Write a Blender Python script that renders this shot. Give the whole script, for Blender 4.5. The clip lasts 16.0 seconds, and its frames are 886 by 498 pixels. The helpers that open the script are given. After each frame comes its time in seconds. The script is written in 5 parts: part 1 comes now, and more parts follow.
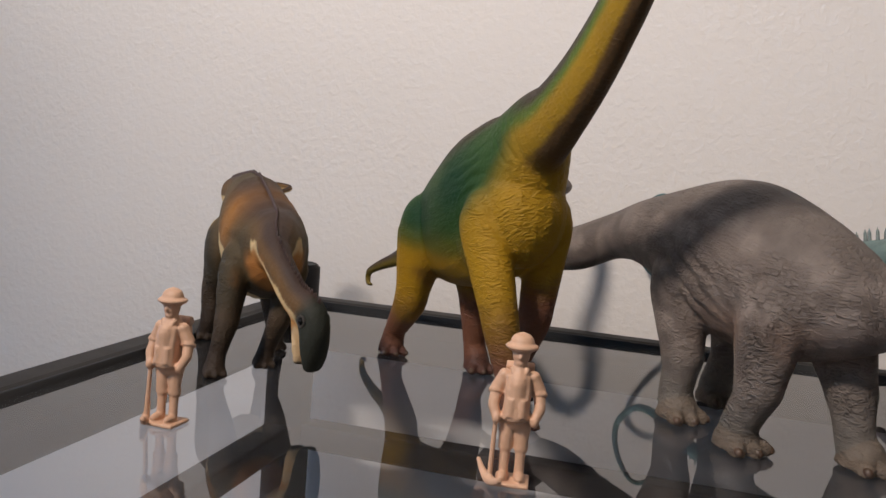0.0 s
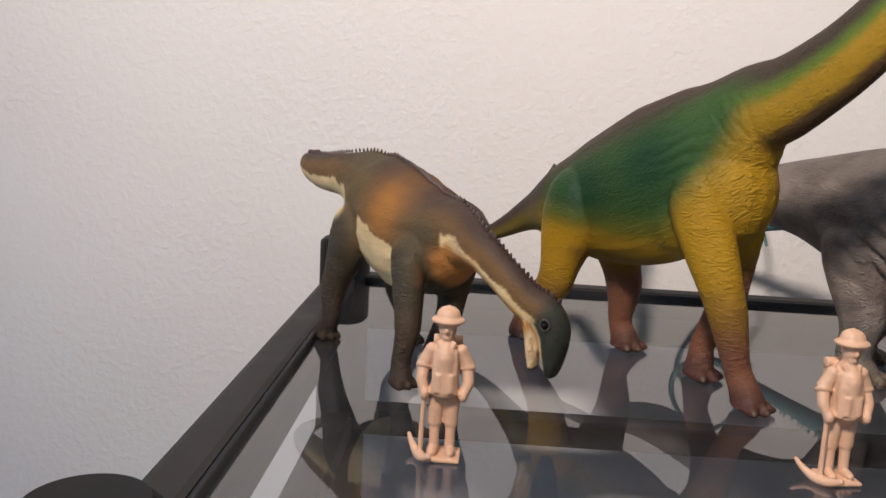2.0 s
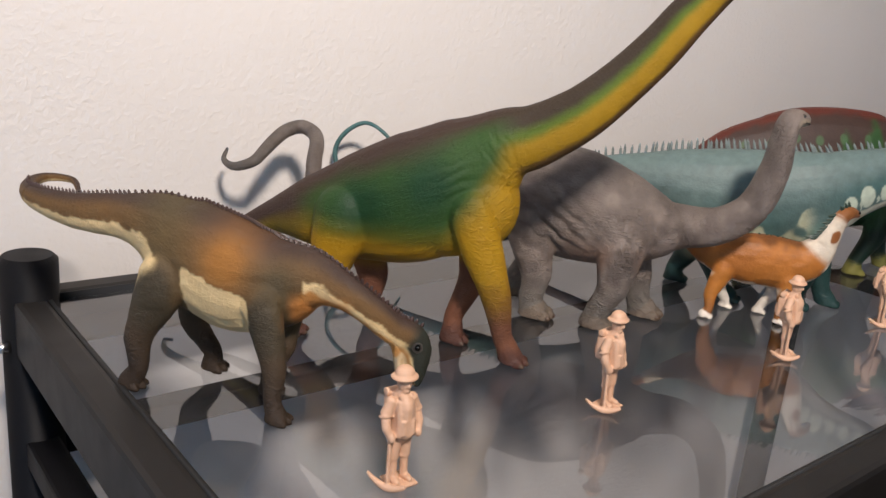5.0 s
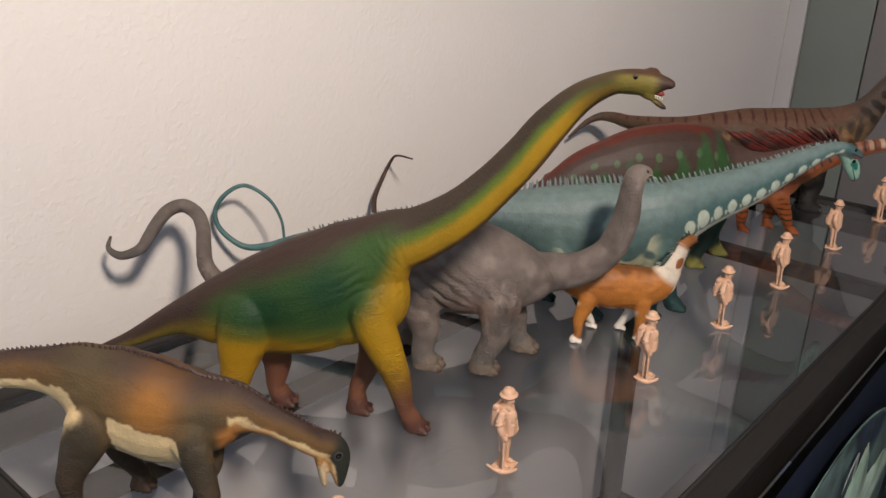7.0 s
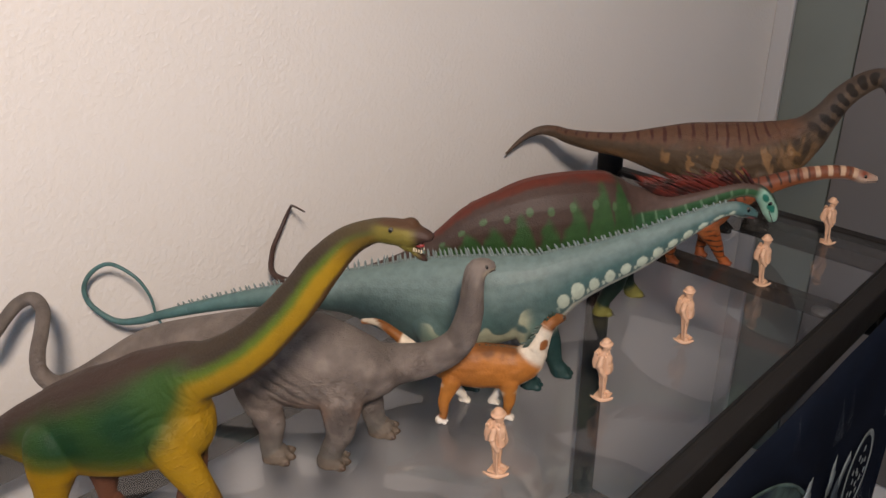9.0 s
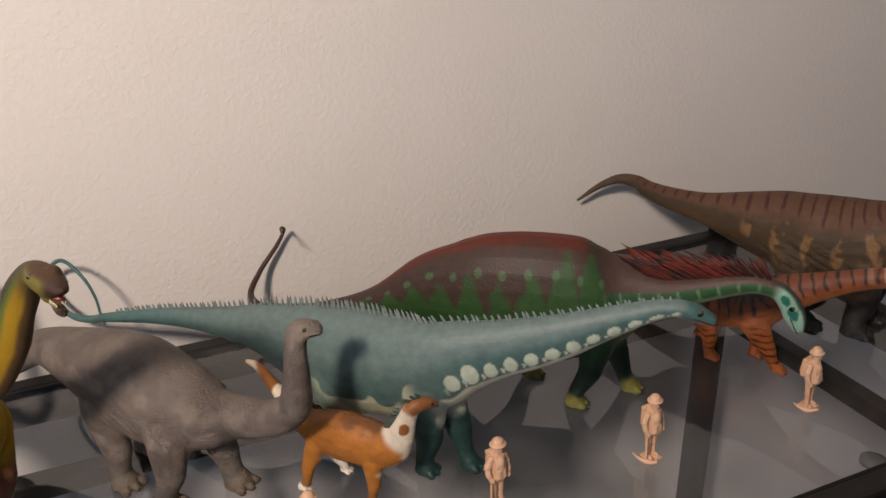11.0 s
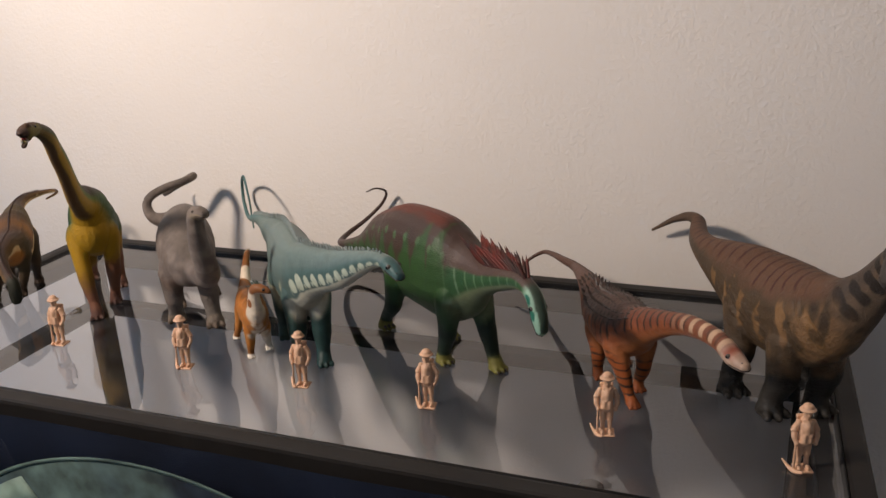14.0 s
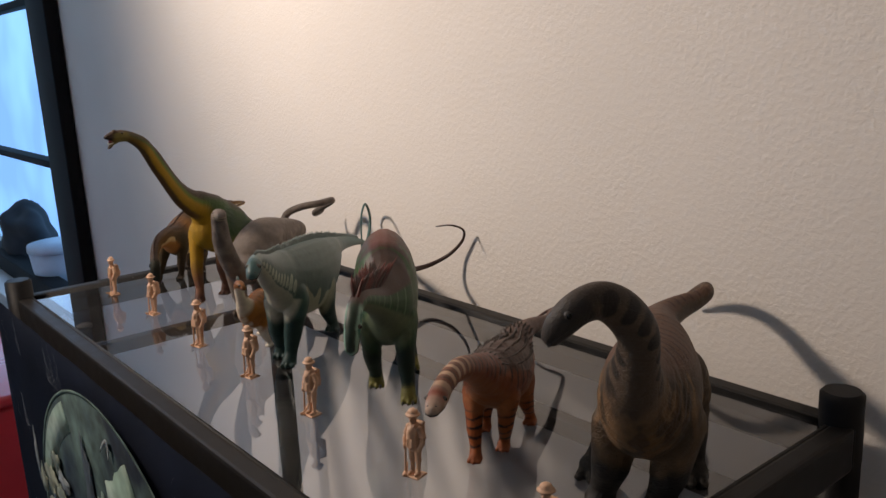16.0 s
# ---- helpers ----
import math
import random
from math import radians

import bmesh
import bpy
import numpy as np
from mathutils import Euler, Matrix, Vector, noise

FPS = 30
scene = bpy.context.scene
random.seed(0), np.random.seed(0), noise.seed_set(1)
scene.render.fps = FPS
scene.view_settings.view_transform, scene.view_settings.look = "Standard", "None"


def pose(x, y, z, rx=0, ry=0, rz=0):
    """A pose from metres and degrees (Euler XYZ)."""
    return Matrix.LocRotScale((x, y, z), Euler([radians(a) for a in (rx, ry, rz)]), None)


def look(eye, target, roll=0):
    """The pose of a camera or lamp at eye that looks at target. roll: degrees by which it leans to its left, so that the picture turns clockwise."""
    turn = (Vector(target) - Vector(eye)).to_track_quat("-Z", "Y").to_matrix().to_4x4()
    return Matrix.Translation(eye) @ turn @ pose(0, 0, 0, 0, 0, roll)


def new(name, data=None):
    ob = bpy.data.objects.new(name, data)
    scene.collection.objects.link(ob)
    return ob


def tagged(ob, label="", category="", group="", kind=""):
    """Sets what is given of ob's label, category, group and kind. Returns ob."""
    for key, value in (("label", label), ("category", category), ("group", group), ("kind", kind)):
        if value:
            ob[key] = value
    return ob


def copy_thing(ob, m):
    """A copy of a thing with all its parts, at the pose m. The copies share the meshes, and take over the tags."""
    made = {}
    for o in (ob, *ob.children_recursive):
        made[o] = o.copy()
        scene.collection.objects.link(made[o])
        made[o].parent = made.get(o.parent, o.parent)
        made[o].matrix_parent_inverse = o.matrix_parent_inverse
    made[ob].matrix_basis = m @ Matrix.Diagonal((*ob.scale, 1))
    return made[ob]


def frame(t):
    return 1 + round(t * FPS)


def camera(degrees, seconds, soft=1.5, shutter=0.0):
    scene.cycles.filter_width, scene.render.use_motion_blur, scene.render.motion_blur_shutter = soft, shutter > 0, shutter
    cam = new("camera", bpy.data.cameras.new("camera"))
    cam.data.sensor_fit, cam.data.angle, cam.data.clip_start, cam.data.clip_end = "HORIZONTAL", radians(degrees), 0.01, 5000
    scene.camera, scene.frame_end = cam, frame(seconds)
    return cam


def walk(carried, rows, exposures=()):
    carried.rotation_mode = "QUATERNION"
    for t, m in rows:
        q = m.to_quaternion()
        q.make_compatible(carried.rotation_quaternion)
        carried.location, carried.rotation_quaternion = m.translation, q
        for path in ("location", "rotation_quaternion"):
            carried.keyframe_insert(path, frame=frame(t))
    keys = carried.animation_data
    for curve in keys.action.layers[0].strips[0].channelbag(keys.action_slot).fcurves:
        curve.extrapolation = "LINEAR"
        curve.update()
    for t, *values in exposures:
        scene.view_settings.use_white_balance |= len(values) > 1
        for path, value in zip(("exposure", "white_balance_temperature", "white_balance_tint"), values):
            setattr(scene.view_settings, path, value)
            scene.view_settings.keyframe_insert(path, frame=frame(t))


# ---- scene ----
cam = camera(55.8, 16.0)
PATH = [
    (0, (0.231, -0.507, 0.82), (-0.285, 1.414, 0.616), 4.7),
    (0.5, (0.202, -0.518, 0.814), (-0.238, 1.415, 0.552), 5.1),
    (1, (0.172, -0.518, 0.82), (-0.186, 1.43, 0.547), 4.6),
    (1.5, (0.132, -0.511, 0.824), (-0.105, 1.451, 0.516), 3.8),
    (2, (0.072, -0.502, 0.83), (0.002, 1.467, 0.489), 3.1),
    (2.5, (0.024, -0.527, 0.843), (0.279, 1.425, 0.488), 2.9),
    (3, (0.029, -0.526, 0.857), (0.457, 1.387, 0.46), 3.0),
    (5.5, (-0.127, -0.472, 0.924), (1.194, 0.901, 0.315), 3.8),
    (6, (-0.129, -0.473, 0.957), (1.236, 0.837, 0.307), 2.1),
    (6.5, (-0.129, -0.474, 0.976), (1.265, 0.791, 0.3), 2.2),
    (7, (-0.13, -0.468, 0.992), (1.3, 0.736, 0.281), 2.5),
    (7.5, (-0.121, -0.468, 1.019), (1.327, 0.691, 0.27), 2.7),
    (8, (-0.093, -0.497, 1.051), (1.321, 0.675, 0.26), 1.7),
    (8.5, (-0.058, -0.516, 1.07), (1.304, 0.697, 0.248), 0.5),
    (9, (0.006, -0.529, 1.083), (1.296, 0.73, 0.217), -0.3),
    (11.5, (0.325, -0.624, 1.066), (0.953, 1.092, 0.253), 0.3),
    (12, (0.396, -0.61, 1.056), (1.014, 1.106, 0.235), 3.3),
    (12.5, (0.486, -0.596, 1.056), (0.912, 1.161, 0.201), 1.8),
    (13, (0.58, -0.621, 1.047), (0.692, 1.177, 0.179), 0.4),
    (13.5, (0.687, -0.705, 1.045), (0.358, 1.092, 0.23), -1.3),
    (14, (0.774, -0.787, 1.051), (0.114, 0.977, 0.377), -2.5),
    (14.5, (0.847, -0.789, 1.044), (-0.017, 0.943, 0.539), -3.2),
    (15, (0.924, -0.737, 1.034), (-0.017, 0.958, 0.543), -2.2),
    (15.5, (0.99, -0.652, 1.015), (-0.208, 0.878, 0.544), -3.3),
    (16, (1.113, -0.567, 0.998), (-0.401, 0.657, 0.538), -2.7),
]
walk(cam, [(t, look(eye, target, roll)) for t, eye, target, roll in PATH], [(0.0, -.36, 6150, 10), (1.0, -.08, 6100, 10), (2.5, -.04, 6150, 10), (3.2, -.06, 6200, 10), (5.5, .1, 6150, 10), (7.0, -.14, 6400, 11), (9.0, -.2, 6500, 12), (12.0, -.34, 6750, 13), (12.6, -.18, 6750, 13), (13.5, -.08, 6650, 12), (14.5, -.3, 6650, 12), (15.0, -.52, 6900, 13), (15.5, -.52, 6880, 13), (16.0, -.32, 6850, 12)])

# ---------------------------------------------------------------- light
TOP = 0.72            # upper face of the glass
WALL = 0.055          # face of the plaster wall behind the table
world = bpy.data.worlds.new("world")
scene.world = world
world.use_nodes = True
world.node_tree.nodes["Background"].inputs[0].default_value = (0.35, 0.5, 0.8, 1)
world.node_tree.nodes["Background"].inputs[1].default_value = 0.3

spot = bpy.data.lights.new("reading_lamp_light", "SPOT")
spot.energy, spot.color = 63.0, (1.0, 0.85, 0.73)
spot.shadow_soft_size, spot.spot_size, spot.spot_blend = 0.058, radians(150), 1.0
lamp = new("reading_lamp_light", spot)
lamp.matrix_world = look((-0.165, -0.80, 1.46), (0.42, 0.055, 1.36))

dusk = bpy.data.lights.new("window_sky_light", "AREA")
dusk.shape, dusk.size, dusk.size_y = "RECTANGLE", 1.60, 1.72
dusk.energy, dusk.color = 15.0, (0.42, 0.64, 1.0)
pane_light = new("window_sky_light", dusk)
pane_light.matrix_world = look((-2.07, WALL - .02, 1.25), (-2.07, -2.0, 1.25))


# ---------------------------------------------------------------- small tools
def lin(c):
    """sRGB hex to linear."""
    v = [int(c[i:i + 2], 16) / 255 for i in (0, 2, 4)]
    return np.array([x / 12.92 if x <= 0.04045 else ((x + 0.055) / 1.055) ** 2.4 for x in v])


def mesh_ob(name, bm, material, parent=None, label="", smooth=True):
    me = bpy.data.meshes.new(name)
    bm.to_mesh(me)
    bm.free()
    if smooth:
        me.polygons.foreach_set("use_smooth", [True] * len(me.polygons))
    me.materials.append(material)
    ob = new(name, me)
    ob.parent = parent
    if label:
        ob["label"] = label
    return ob


def part(name, bm, material, parent, label="", smooth=True):
    return mesh_ob(name, bm, material, parent, label, smooth)


def add_box(bm, lo, hi, bevel=0.0, segs=2):
    lo, hi = Vector(lo), Vector(hi)
    r = bmesh.ops.create_cube(bm, size=1.0, matrix=Matrix.Translation((lo + hi) / 2) @ Matrix.Diagonal((*(hi - lo), 1)))
    if bevel:
        edges = list({e for v in r["verts"] for e in v.link_edges})
        bmesh.ops.bevel(bm, geom=edges, offset=bevel, segments=segs, affect="EDGES", profile=0.6)


def box(lo, hi, bevel=0.0):
    bm = bmesh.new()
    add_box(bm, lo, hi, bevel)
    return bm


def add_tube(bm, a, b, r1, r2, segs=20, caps=True):
    a, b = Vector(a), Vector(b)
    turn = (b - a).to_track_quat("Z", "Y").to_matrix().to_4x4()
    return bmesh.ops.create_cone(bm, cap_ends=caps, segments=segs, radius1=r1, radius2=r2, depth=(b - a).length,
                                 matrix=Matrix.Translation((a + b) / 2) @ turn)


def add_ball(bm, c, r, turn=None, u=14, v=10):
    r = (r, r, r) if isinstance(r, (int, float)) else r
    m = Matrix.Translation(c)
    if turn is not None:
        m = m @ turn
    return bmesh.ops.create_uvsphere(bm, u_segments=u, v_segments=v, radius=1.0, matrix=m @ Matrix.Diagonal((*r, 1)))


# ---------------------------------------------------------------- materials
def material(name, colour=(0.5, 0.5, 0.5), rough=0.5, metal=0.0, spread=0.0, scale=40.0, bump=0.0, bump_scale=200.0, attribute="", coat=0.0,
             detail=4.0, spec=0.5, second=None, second_scale=6.0):
    m = bpy.data.materials.new(name)
    m.use_nodes = True
    nt = m.node_tree
    n, link = nt.nodes, nt.links.new
    b = n["Principled BSDF"]
    b.inputs["Roughness"].default_value, b.inputs["Metallic"].default_value = rough, metal
    b.inputs["Specular IOR Level"].default_value = spec
    b.inputs["Coat Weight"].default_value = coat
    co = n.new("ShaderNodeTexCoord")
    if attribute:
        src = n.new("ShaderNodeAttribute")
        src.attribute_name = attribute
        colour_out = src.outputs["Color"]
    else:
        src = n.new("ShaderNodeRGB")
        src.outputs[0].default_value = (*colour, 1)
        colour_out = src.outputs[0]
    if second is not None:
        no = n.new("ShaderNodeTexNoise")
        no.inputs["Scale"].default_value, no.inputs["Detail"].default_value = second_scale, 3
        link(co.outputs["Object"], no.inputs["Vector"])
        ra = n.new("ShaderNodeValToRGB")
        ra.color_ramp.elements[0].position, ra.color_ramp.elements[1].position = 0.42, 0.62
        link(no.outputs["Fac"], ra.inputs[0])
        mx = n.new("ShaderNodeMix")
        mx.data_type = "RGBA"
        link(ra.outputs[0], mx.inputs[0])
        link(colour_out, mx.inputs[6])
        mx.inputs[7].default_value = (*second, 1)
        colour_out = mx.outputs[2]
    if spread:
        no = n.new("ShaderNodeTexNoise")
        no.inputs["Scale"].default_value, no.inputs["Detail"].default_value = scale, detail
        link(co.outputs["Object"], no.inputs["Vector"])
        mr = n.new("ShaderNodeMapRange")
        mr.inputs["From Min"].default_value, mr.inputs["From Max"].default_value = 0.3, 0.7
        mr.inputs["To Min"].default_value, mr.inputs["To Max"].default_value = 1 - spread, 1 + spread
        link(no.outputs["Fac"], mr.inputs["Value"])
        mu = n.new("ShaderNodeVectorMath")
        mu.operation = "SCALE"
        link(colour_out, mu.inputs[0])
        link(mr.outputs[0], mu.inputs["Scale"])
        colour_out = mu.outputs[0]
        rr = n.new("ShaderNodeMapRange")
        rr.inputs["To Min"].default_value, rr.inputs["To Max"].default_value = max(rough - 0.12, 0.02), min(rough + 0.12, 1)
        link(no.outputs["Fac"], rr.inputs["Value"])
        link(rr.outputs[0], b.inputs["Roughness"])
    link(colour_out, b.inputs["Base Color"])
    if bump:
        no = n.new("ShaderNodeTexNoise")
        no.inputs["Scale"].default_value, no.inputs["Detail"].default_value = bump_scale, 6
        no.inputs["Roughness"].default_value = 0.6
        link(co.outputs["Object"], no.inputs["Vector"])
        bu = n.new("ShaderNodeBump")
        bu.inputs["Strength"].default_value, bu.inputs["Distance"].default_value = 1.0, bump
        link(no.outputs["Fac"], bu.inputs["Height"])
        link(bu.outputs[0], b.inputs["Normal"])
    return m


def skin(name, rough=0.5, wrinkle=0.0006, wrinkle_scale=90.0, stretch=(1.9, 1, 1), spread=0.14):
    """Painted, moulded hide: the paint attribute, soft blotches, fine pebbles and long folds."""
    m = material(name, attribute="paint", rough=rough, spread=spread, scale=170.0, spec=0.28)
    nt = m.node_tree
    n, link = nt.nodes, nt.links.new
    co = n.new("ShaderNodeTexCoord")
    mp = n.new("ShaderNodeMapping")
    mp.inputs["Scale"].default_value = stretch
    flow = n.new("ShaderNodeAttribute")
    flow.attribute_name = "flow"
    link(flow.outputs["Vector"], mp.inputs["Vector"])
    fold = n.new("ShaderNodeTexNoise")
    fold.inputs["Scale"].default_value, fold.inputs["Detail"].default_value, fold.inputs["Distortion"].default_value = wrinkle_scale, 5, 1.2
    link(mp.outputs[0], fold.inputs["Vector"])
    ridge = n.new("ShaderNodeMath")
    ridge.operation = "SUBTRACT"
    link(fold.outputs["Fac"], ridge.inputs[0])
    ridge.inputs[1].default_value = 0.5
    absol = n.new("ShaderNodeMath")
    absol.operation = "ABSOLUTE"
    link(ridge.outputs[0], absol.inputs[0])
    pebble = n.new("ShaderNodeTexVoronoi")
    pebble.inputs["Scale"].default_value = 620.0
    link(co.outputs["Object"], pebble.inputs["Vector"])
    b1 = n.new("ShaderNodeBump")
    b1.inputs["Distance"].default_value = wrinkle
    b1.inputs["Strength"].default_value = 0.75
    crease = n.new("ShaderNodeValToRGB")
    crease.color_ramp.elements[0].position, crease.color_ramp.elements[1].position = 0.0, 0.2
    crease.color_ramp.interpolation = "EASE"
    link(absol.outputs[0], crease.inputs[0])
    where = n.new("ShaderNodeTexNoise")
    where.inputs["Scale"].default_value, where.inputs["Detail"].default_value = 38.0, 1.0
    link(co.outputs["Object"], where.inputs["Vector"])
    wr = n.new("ShaderNodeMapRange")
    wr.inputs["From Min"].default_value, wr.inputs["From Max"].default_value, wr.inputs["To Min"].default_value = 0.4, 0.6, 0.25
    link(where.outputs["Fac"], wr.inputs["Value"])
    deep = n.new("ShaderNodeMath")
    deep.operation = "MULTIPLY"
    link(crease.outputs[0], deep.inputs[0])
    link(wr.outputs[0], deep.inputs[1])
    mask = n.new("ShaderNodeAttribute")
    mask.attribute_name = "crease"
    worn = n.new("ShaderNodeMath")
    worn.operation = "MULTIPLY"
    link(deep.outputs[0], worn.inputs[0])
    link(mask.outputs["Fac"], worn.inputs[1])
    link(worn.outputs[0], b1.inputs["Height"])
    b2 = n.new("ShaderNodeBump")
    b2.inputs["Distance"].default_value = 0.00016
    b2.inputs["Strength"].default_value = 0.8
    link(pebble.outputs["Distance"], b2.inputs["Height"])
    link(b1.outputs[0], b2.inputs["Normal"])
    link(b2.outputs[0], n["Principled BSDF"].inputs["Normal"])
    return m


def plaster_material():
    """White paint over rough roller plaster."""
    m = material("rough_white_plaster", (0.74, 0.70, 0.655), rough=0.85, spread=0.035, scale=3.0, spec=0.25)
    nt = m.node_tree
    n, link = nt.nodes, nt.links.new
    co = n.new("ShaderNodeTexCoord")
    a = n.new("ShaderNodeTexNoise")
    a.inputs["Scale"].default_value, a.inputs["Detail"].default_value, a.inputs["Roughness"].default_value = 200.0, 3.0, 0.5
    a.inputs["Distortion"].default_value = 0.3
    link(co.outputs["Object"], a.inputs["Vector"])
    ra = n.new("ShaderNodeValToRGB")
    ra.color_ramp.elements[0].position, ra.color_ramp.elements[1].position = 0.40, 0.75
    link(a.outputs["Fac"], ra.inputs[0])
    big = n.new("ShaderNodeTexNoise")
    big.inputs["Scale"].default_value, big.inputs["Detail"].default_value = 7.0, 2.0
    link(co.outputs["Object"], big.inputs["Vector"])
    mu = n.new("ShaderNodeMath")
    mu.operation = "MULTIPLY"
    link(ra.outputs[0], mu.inputs[0])
    link(big.outputs["Fac"], mu.inputs[1])
    bu = n.new("ShaderNodeBump")
    bu.inputs["Strength"].default_value, bu.inputs["Distance"].default_value = 0.6, 0.0009
    link(mu.outputs[0], bu.inputs["Height"])
    link(bu.outputs[0], n["Principled BSDF"].inputs["Normal"])
    return m


def glass_material(name, tint):
    """Tinted clear pane with a pale veil added to brighten it; mirrors more at a flat angle."""
    m = bpy.data.materials.new(name)
    m.use_nodes = True
    n, link = m.node_tree.nodes, m.node_tree.links.new
    n.remove(n["Principled BSDF"])
    clear = n.new("ShaderNodeBsdfTransparent")
    clear.inputs["Color"].default_value = (*tint, 1)
    mirror = n.new("ShaderNodeBsdfGlossy")
    mirror.inputs["Roughness"].default_value = 0.01
    one = n.new("ShaderNodeFresnel")            # both faces of the pane together: 2 r / (1 + r)
    one.inputs["IOR"].default_value = 1.52
    twice, more, gloss = n.new("ShaderNodeMath"), n.new("ShaderNodeMath"), n.new("ShaderNodeMath")
    twice.operation, more.operation, gloss.operation = "MULTIPLY", "ADD", "DIVIDE"
    twice.inputs[1].default_value, more.inputs[1].default_value = 2, 1
    link(one.outputs[0], twice.inputs[0])
    link(one.outputs[0], more.inputs[0])
    link(twice.outputs[0], gloss.inputs[0])
    link(more.outputs[0], gloss.inputs[1])
    both = n.new("ShaderNodeMixShader")
    link(gloss.outputs[0], both.inputs[0])
    # uneven pale diffuse share, laid over the clear glass to lift its dark areas
    veil = n.new("ShaderNodeBsdfDiffuse")
    veil.inputs["Color"].default_value = (0.72, 0.72, 0.74, 1)
    veil_noise = n.new("ShaderNodeTexNoise")
    veil_noise.inputs["Scale"].default_value = 14
    veil_noise.inputs["Detail"].default_value = 6
    veil_share = n.new("ShaderNodeMapRange")
    veil_share.inputs["From Min"].default_value, veil_share.inputs["From Max"].default_value = 0.3, 0.7
    veil_share.inputs["To Min"].default_value, veil_share.inputs["To Max"].default_value = 0.02, 0.05
    link(veil_noise.outputs[0], veil_share.inputs["Value"])
    veiled = n.new("ShaderNodeMixShader")
    link(veil_share.outputs[0], veiled.inputs[0])
    link(clear.outputs[0], veiled.inputs[1])
    link(veil.outputs[0], veiled.inputs[2])
    link(veiled.outputs[0], both.inputs[1])
    link(mirror.outputs[0], both.inputs[2])
    link(both.outputs[0], n["Material Output"].inputs["Surface"])
    return m


def clear_material(name):
    m = bpy.data.materials.new(name)
    m.use_nodes = True
    n = m.node_tree.nodes
    n.remove(n["Principled BSDF"])
    clear = n.new("ShaderNodeBsdfTransparent")
    m.node_tree.links.new(clear.outputs[0], n["Material Output"].inputs["Surface"])
    return m


def glow(name, colour, strength):
    m = bpy.data.materials.new(name)
    m.use_nodes = True
    b = m.node_tree.nodes["Principled BSDF"]
    b.inputs["Base Color"].default_value = (0, 0, 0, 1)
    b.inputs["Emission Color"].default_value = (*colour, 1)
    b.inputs["Emission Strength"].default_value = strength
    return m


PLASTER = plaster_material()
PAINT = material("white_paint", (0.46, 0.445, 0.43), rough=0.5, spread=0.05, scale=5, bump=0.0006, bump_scale=30)
# paler than PAINT, so that the unseen walls bounce light back
ROOM = material("room_wall_paint", (0.82, 0.80, 0.77), rough=0.8, spread=0.04, scale=3, bump=0.0006, bump_scale=60)
GREYGREEN = material("grey_green_paint", (0.165, 0.185, 0.165), rough=0.55, spread=0.06, scale=6)
GREYDOOR = material("grey_lacquer", (0.175, 0.165, 0.16), rough=0.5, spread=0.06, scale=4)
CEIL = material("ceiling_paint", (0.80, 0.80, 0.80), rough=0.9, spread=0.03, scale=4)
# kept pale so that lamplight bounces up under the table
FLOOR = material("pale_oak_boards", (0.56, 0.50, 0.43), rough=0.5, spread=0.2, scale=9)
BLACK = material("black_lacquered_steel", (0.006, 0.006, 0.007), rough=0.5, spread=0.15, scale=60, spec=0.14)
RIM = material("dark_anodised_rim", (0.019, 0.0175, 0.0165), rough=0.5, spec=0.2, spread=0.12, scale=50)
FRAME = material("matt_black_frame", (0.006, 0.006, 0.007), rough=0.7, spec=0.2)
RUBBER = material("black_rubber", (0.008, 0.008, 0.008), rough=0.7)
GLASS = glass_material("tinted_table_glass", (0.90, 0.94, 1.0))
GLASS_BACK = clear_material("table_glass_lower_faces")
PAD = material("clear_silicone", (0.07, 0.068, 0.065), rough=0.5, spec=0.3)
STEEL = material("bright_steel", (0.6, 0.6, 0.6), rough=0.25, metal=1.0)
FIGURE = material("flesh_pink_plastic", (0.63, 0.385, 0.245), rough=0.48, spread=0.06, scale=300, bump=0.0002, bump_scale=900)
LID = material("dark_eyelid_paint", (0.05, 0.042, 0.034), rough=0.55)
MOUTH = material("dark_mouth_paint", (0.025, 0.016, 0.014), rough=0.5)
EYE = material("glossy_black_eye", (0.005, 0.005, 0.005), rough=0.1, spec=0.35)
NAIL = material("brown_claw_paint", (0.075, 0.045, 0.028), rough=0.45, spread=0.2, scale=400)
CLAW = material("dark_claw_paint", (0.03, 0.025, 0.02), rough=0.35)

# ---------------------------------------------------------------- room shell
# the unseen south wall at Y0 stands close to bounce light onto the table
X0, X1, Y0, H = -2.9, 1.405, -1.95, 2.45


def structure(name, bm, mat, label, category, smooth=False):
    return tagged(mesh_ob(name, bm, mat, smooth=smooth), label, category, kind="structure")


structure("floor", box((X0 - .2, Y0 - .2, -0.12), (X1 + .4, WALL + .3, 0)), FLOOR, "pale oak floor boards under the table", "floor")
structure("ceiling", box((X0 - .2, Y0 - .2, H), (X1 + .4, WALL + .3, H + 0.12)), CEIL, "plain white painted ceiling", "ceiling")
structure("wall_north", box((-1.24, WALL, 0), (X1, WALL + 0.14, H)), PLASTER, "off-white wall of rough roller plaster", "wall")
bm = box((X0, WALL, 0), (-1.24, WALL + 0.14, 0.30))
add_box(bm, (X0, WALL, 2.2), (-1.24, WALL + 0.14, H))
structure("wall_north_window", bm, PAINT, "white painted wall round the window", "wall")
structure("wall_east", box((X1, Y0, 0), (X1 + 0.14, WALL + .14, H)), ROOM, "white painted wall behind the cupboard", "wall")
structure("wall_west", box((X0 - .14, Y0, 0), (X0, WALL + .14, H)), ROOM, "white painted wall", "wall")
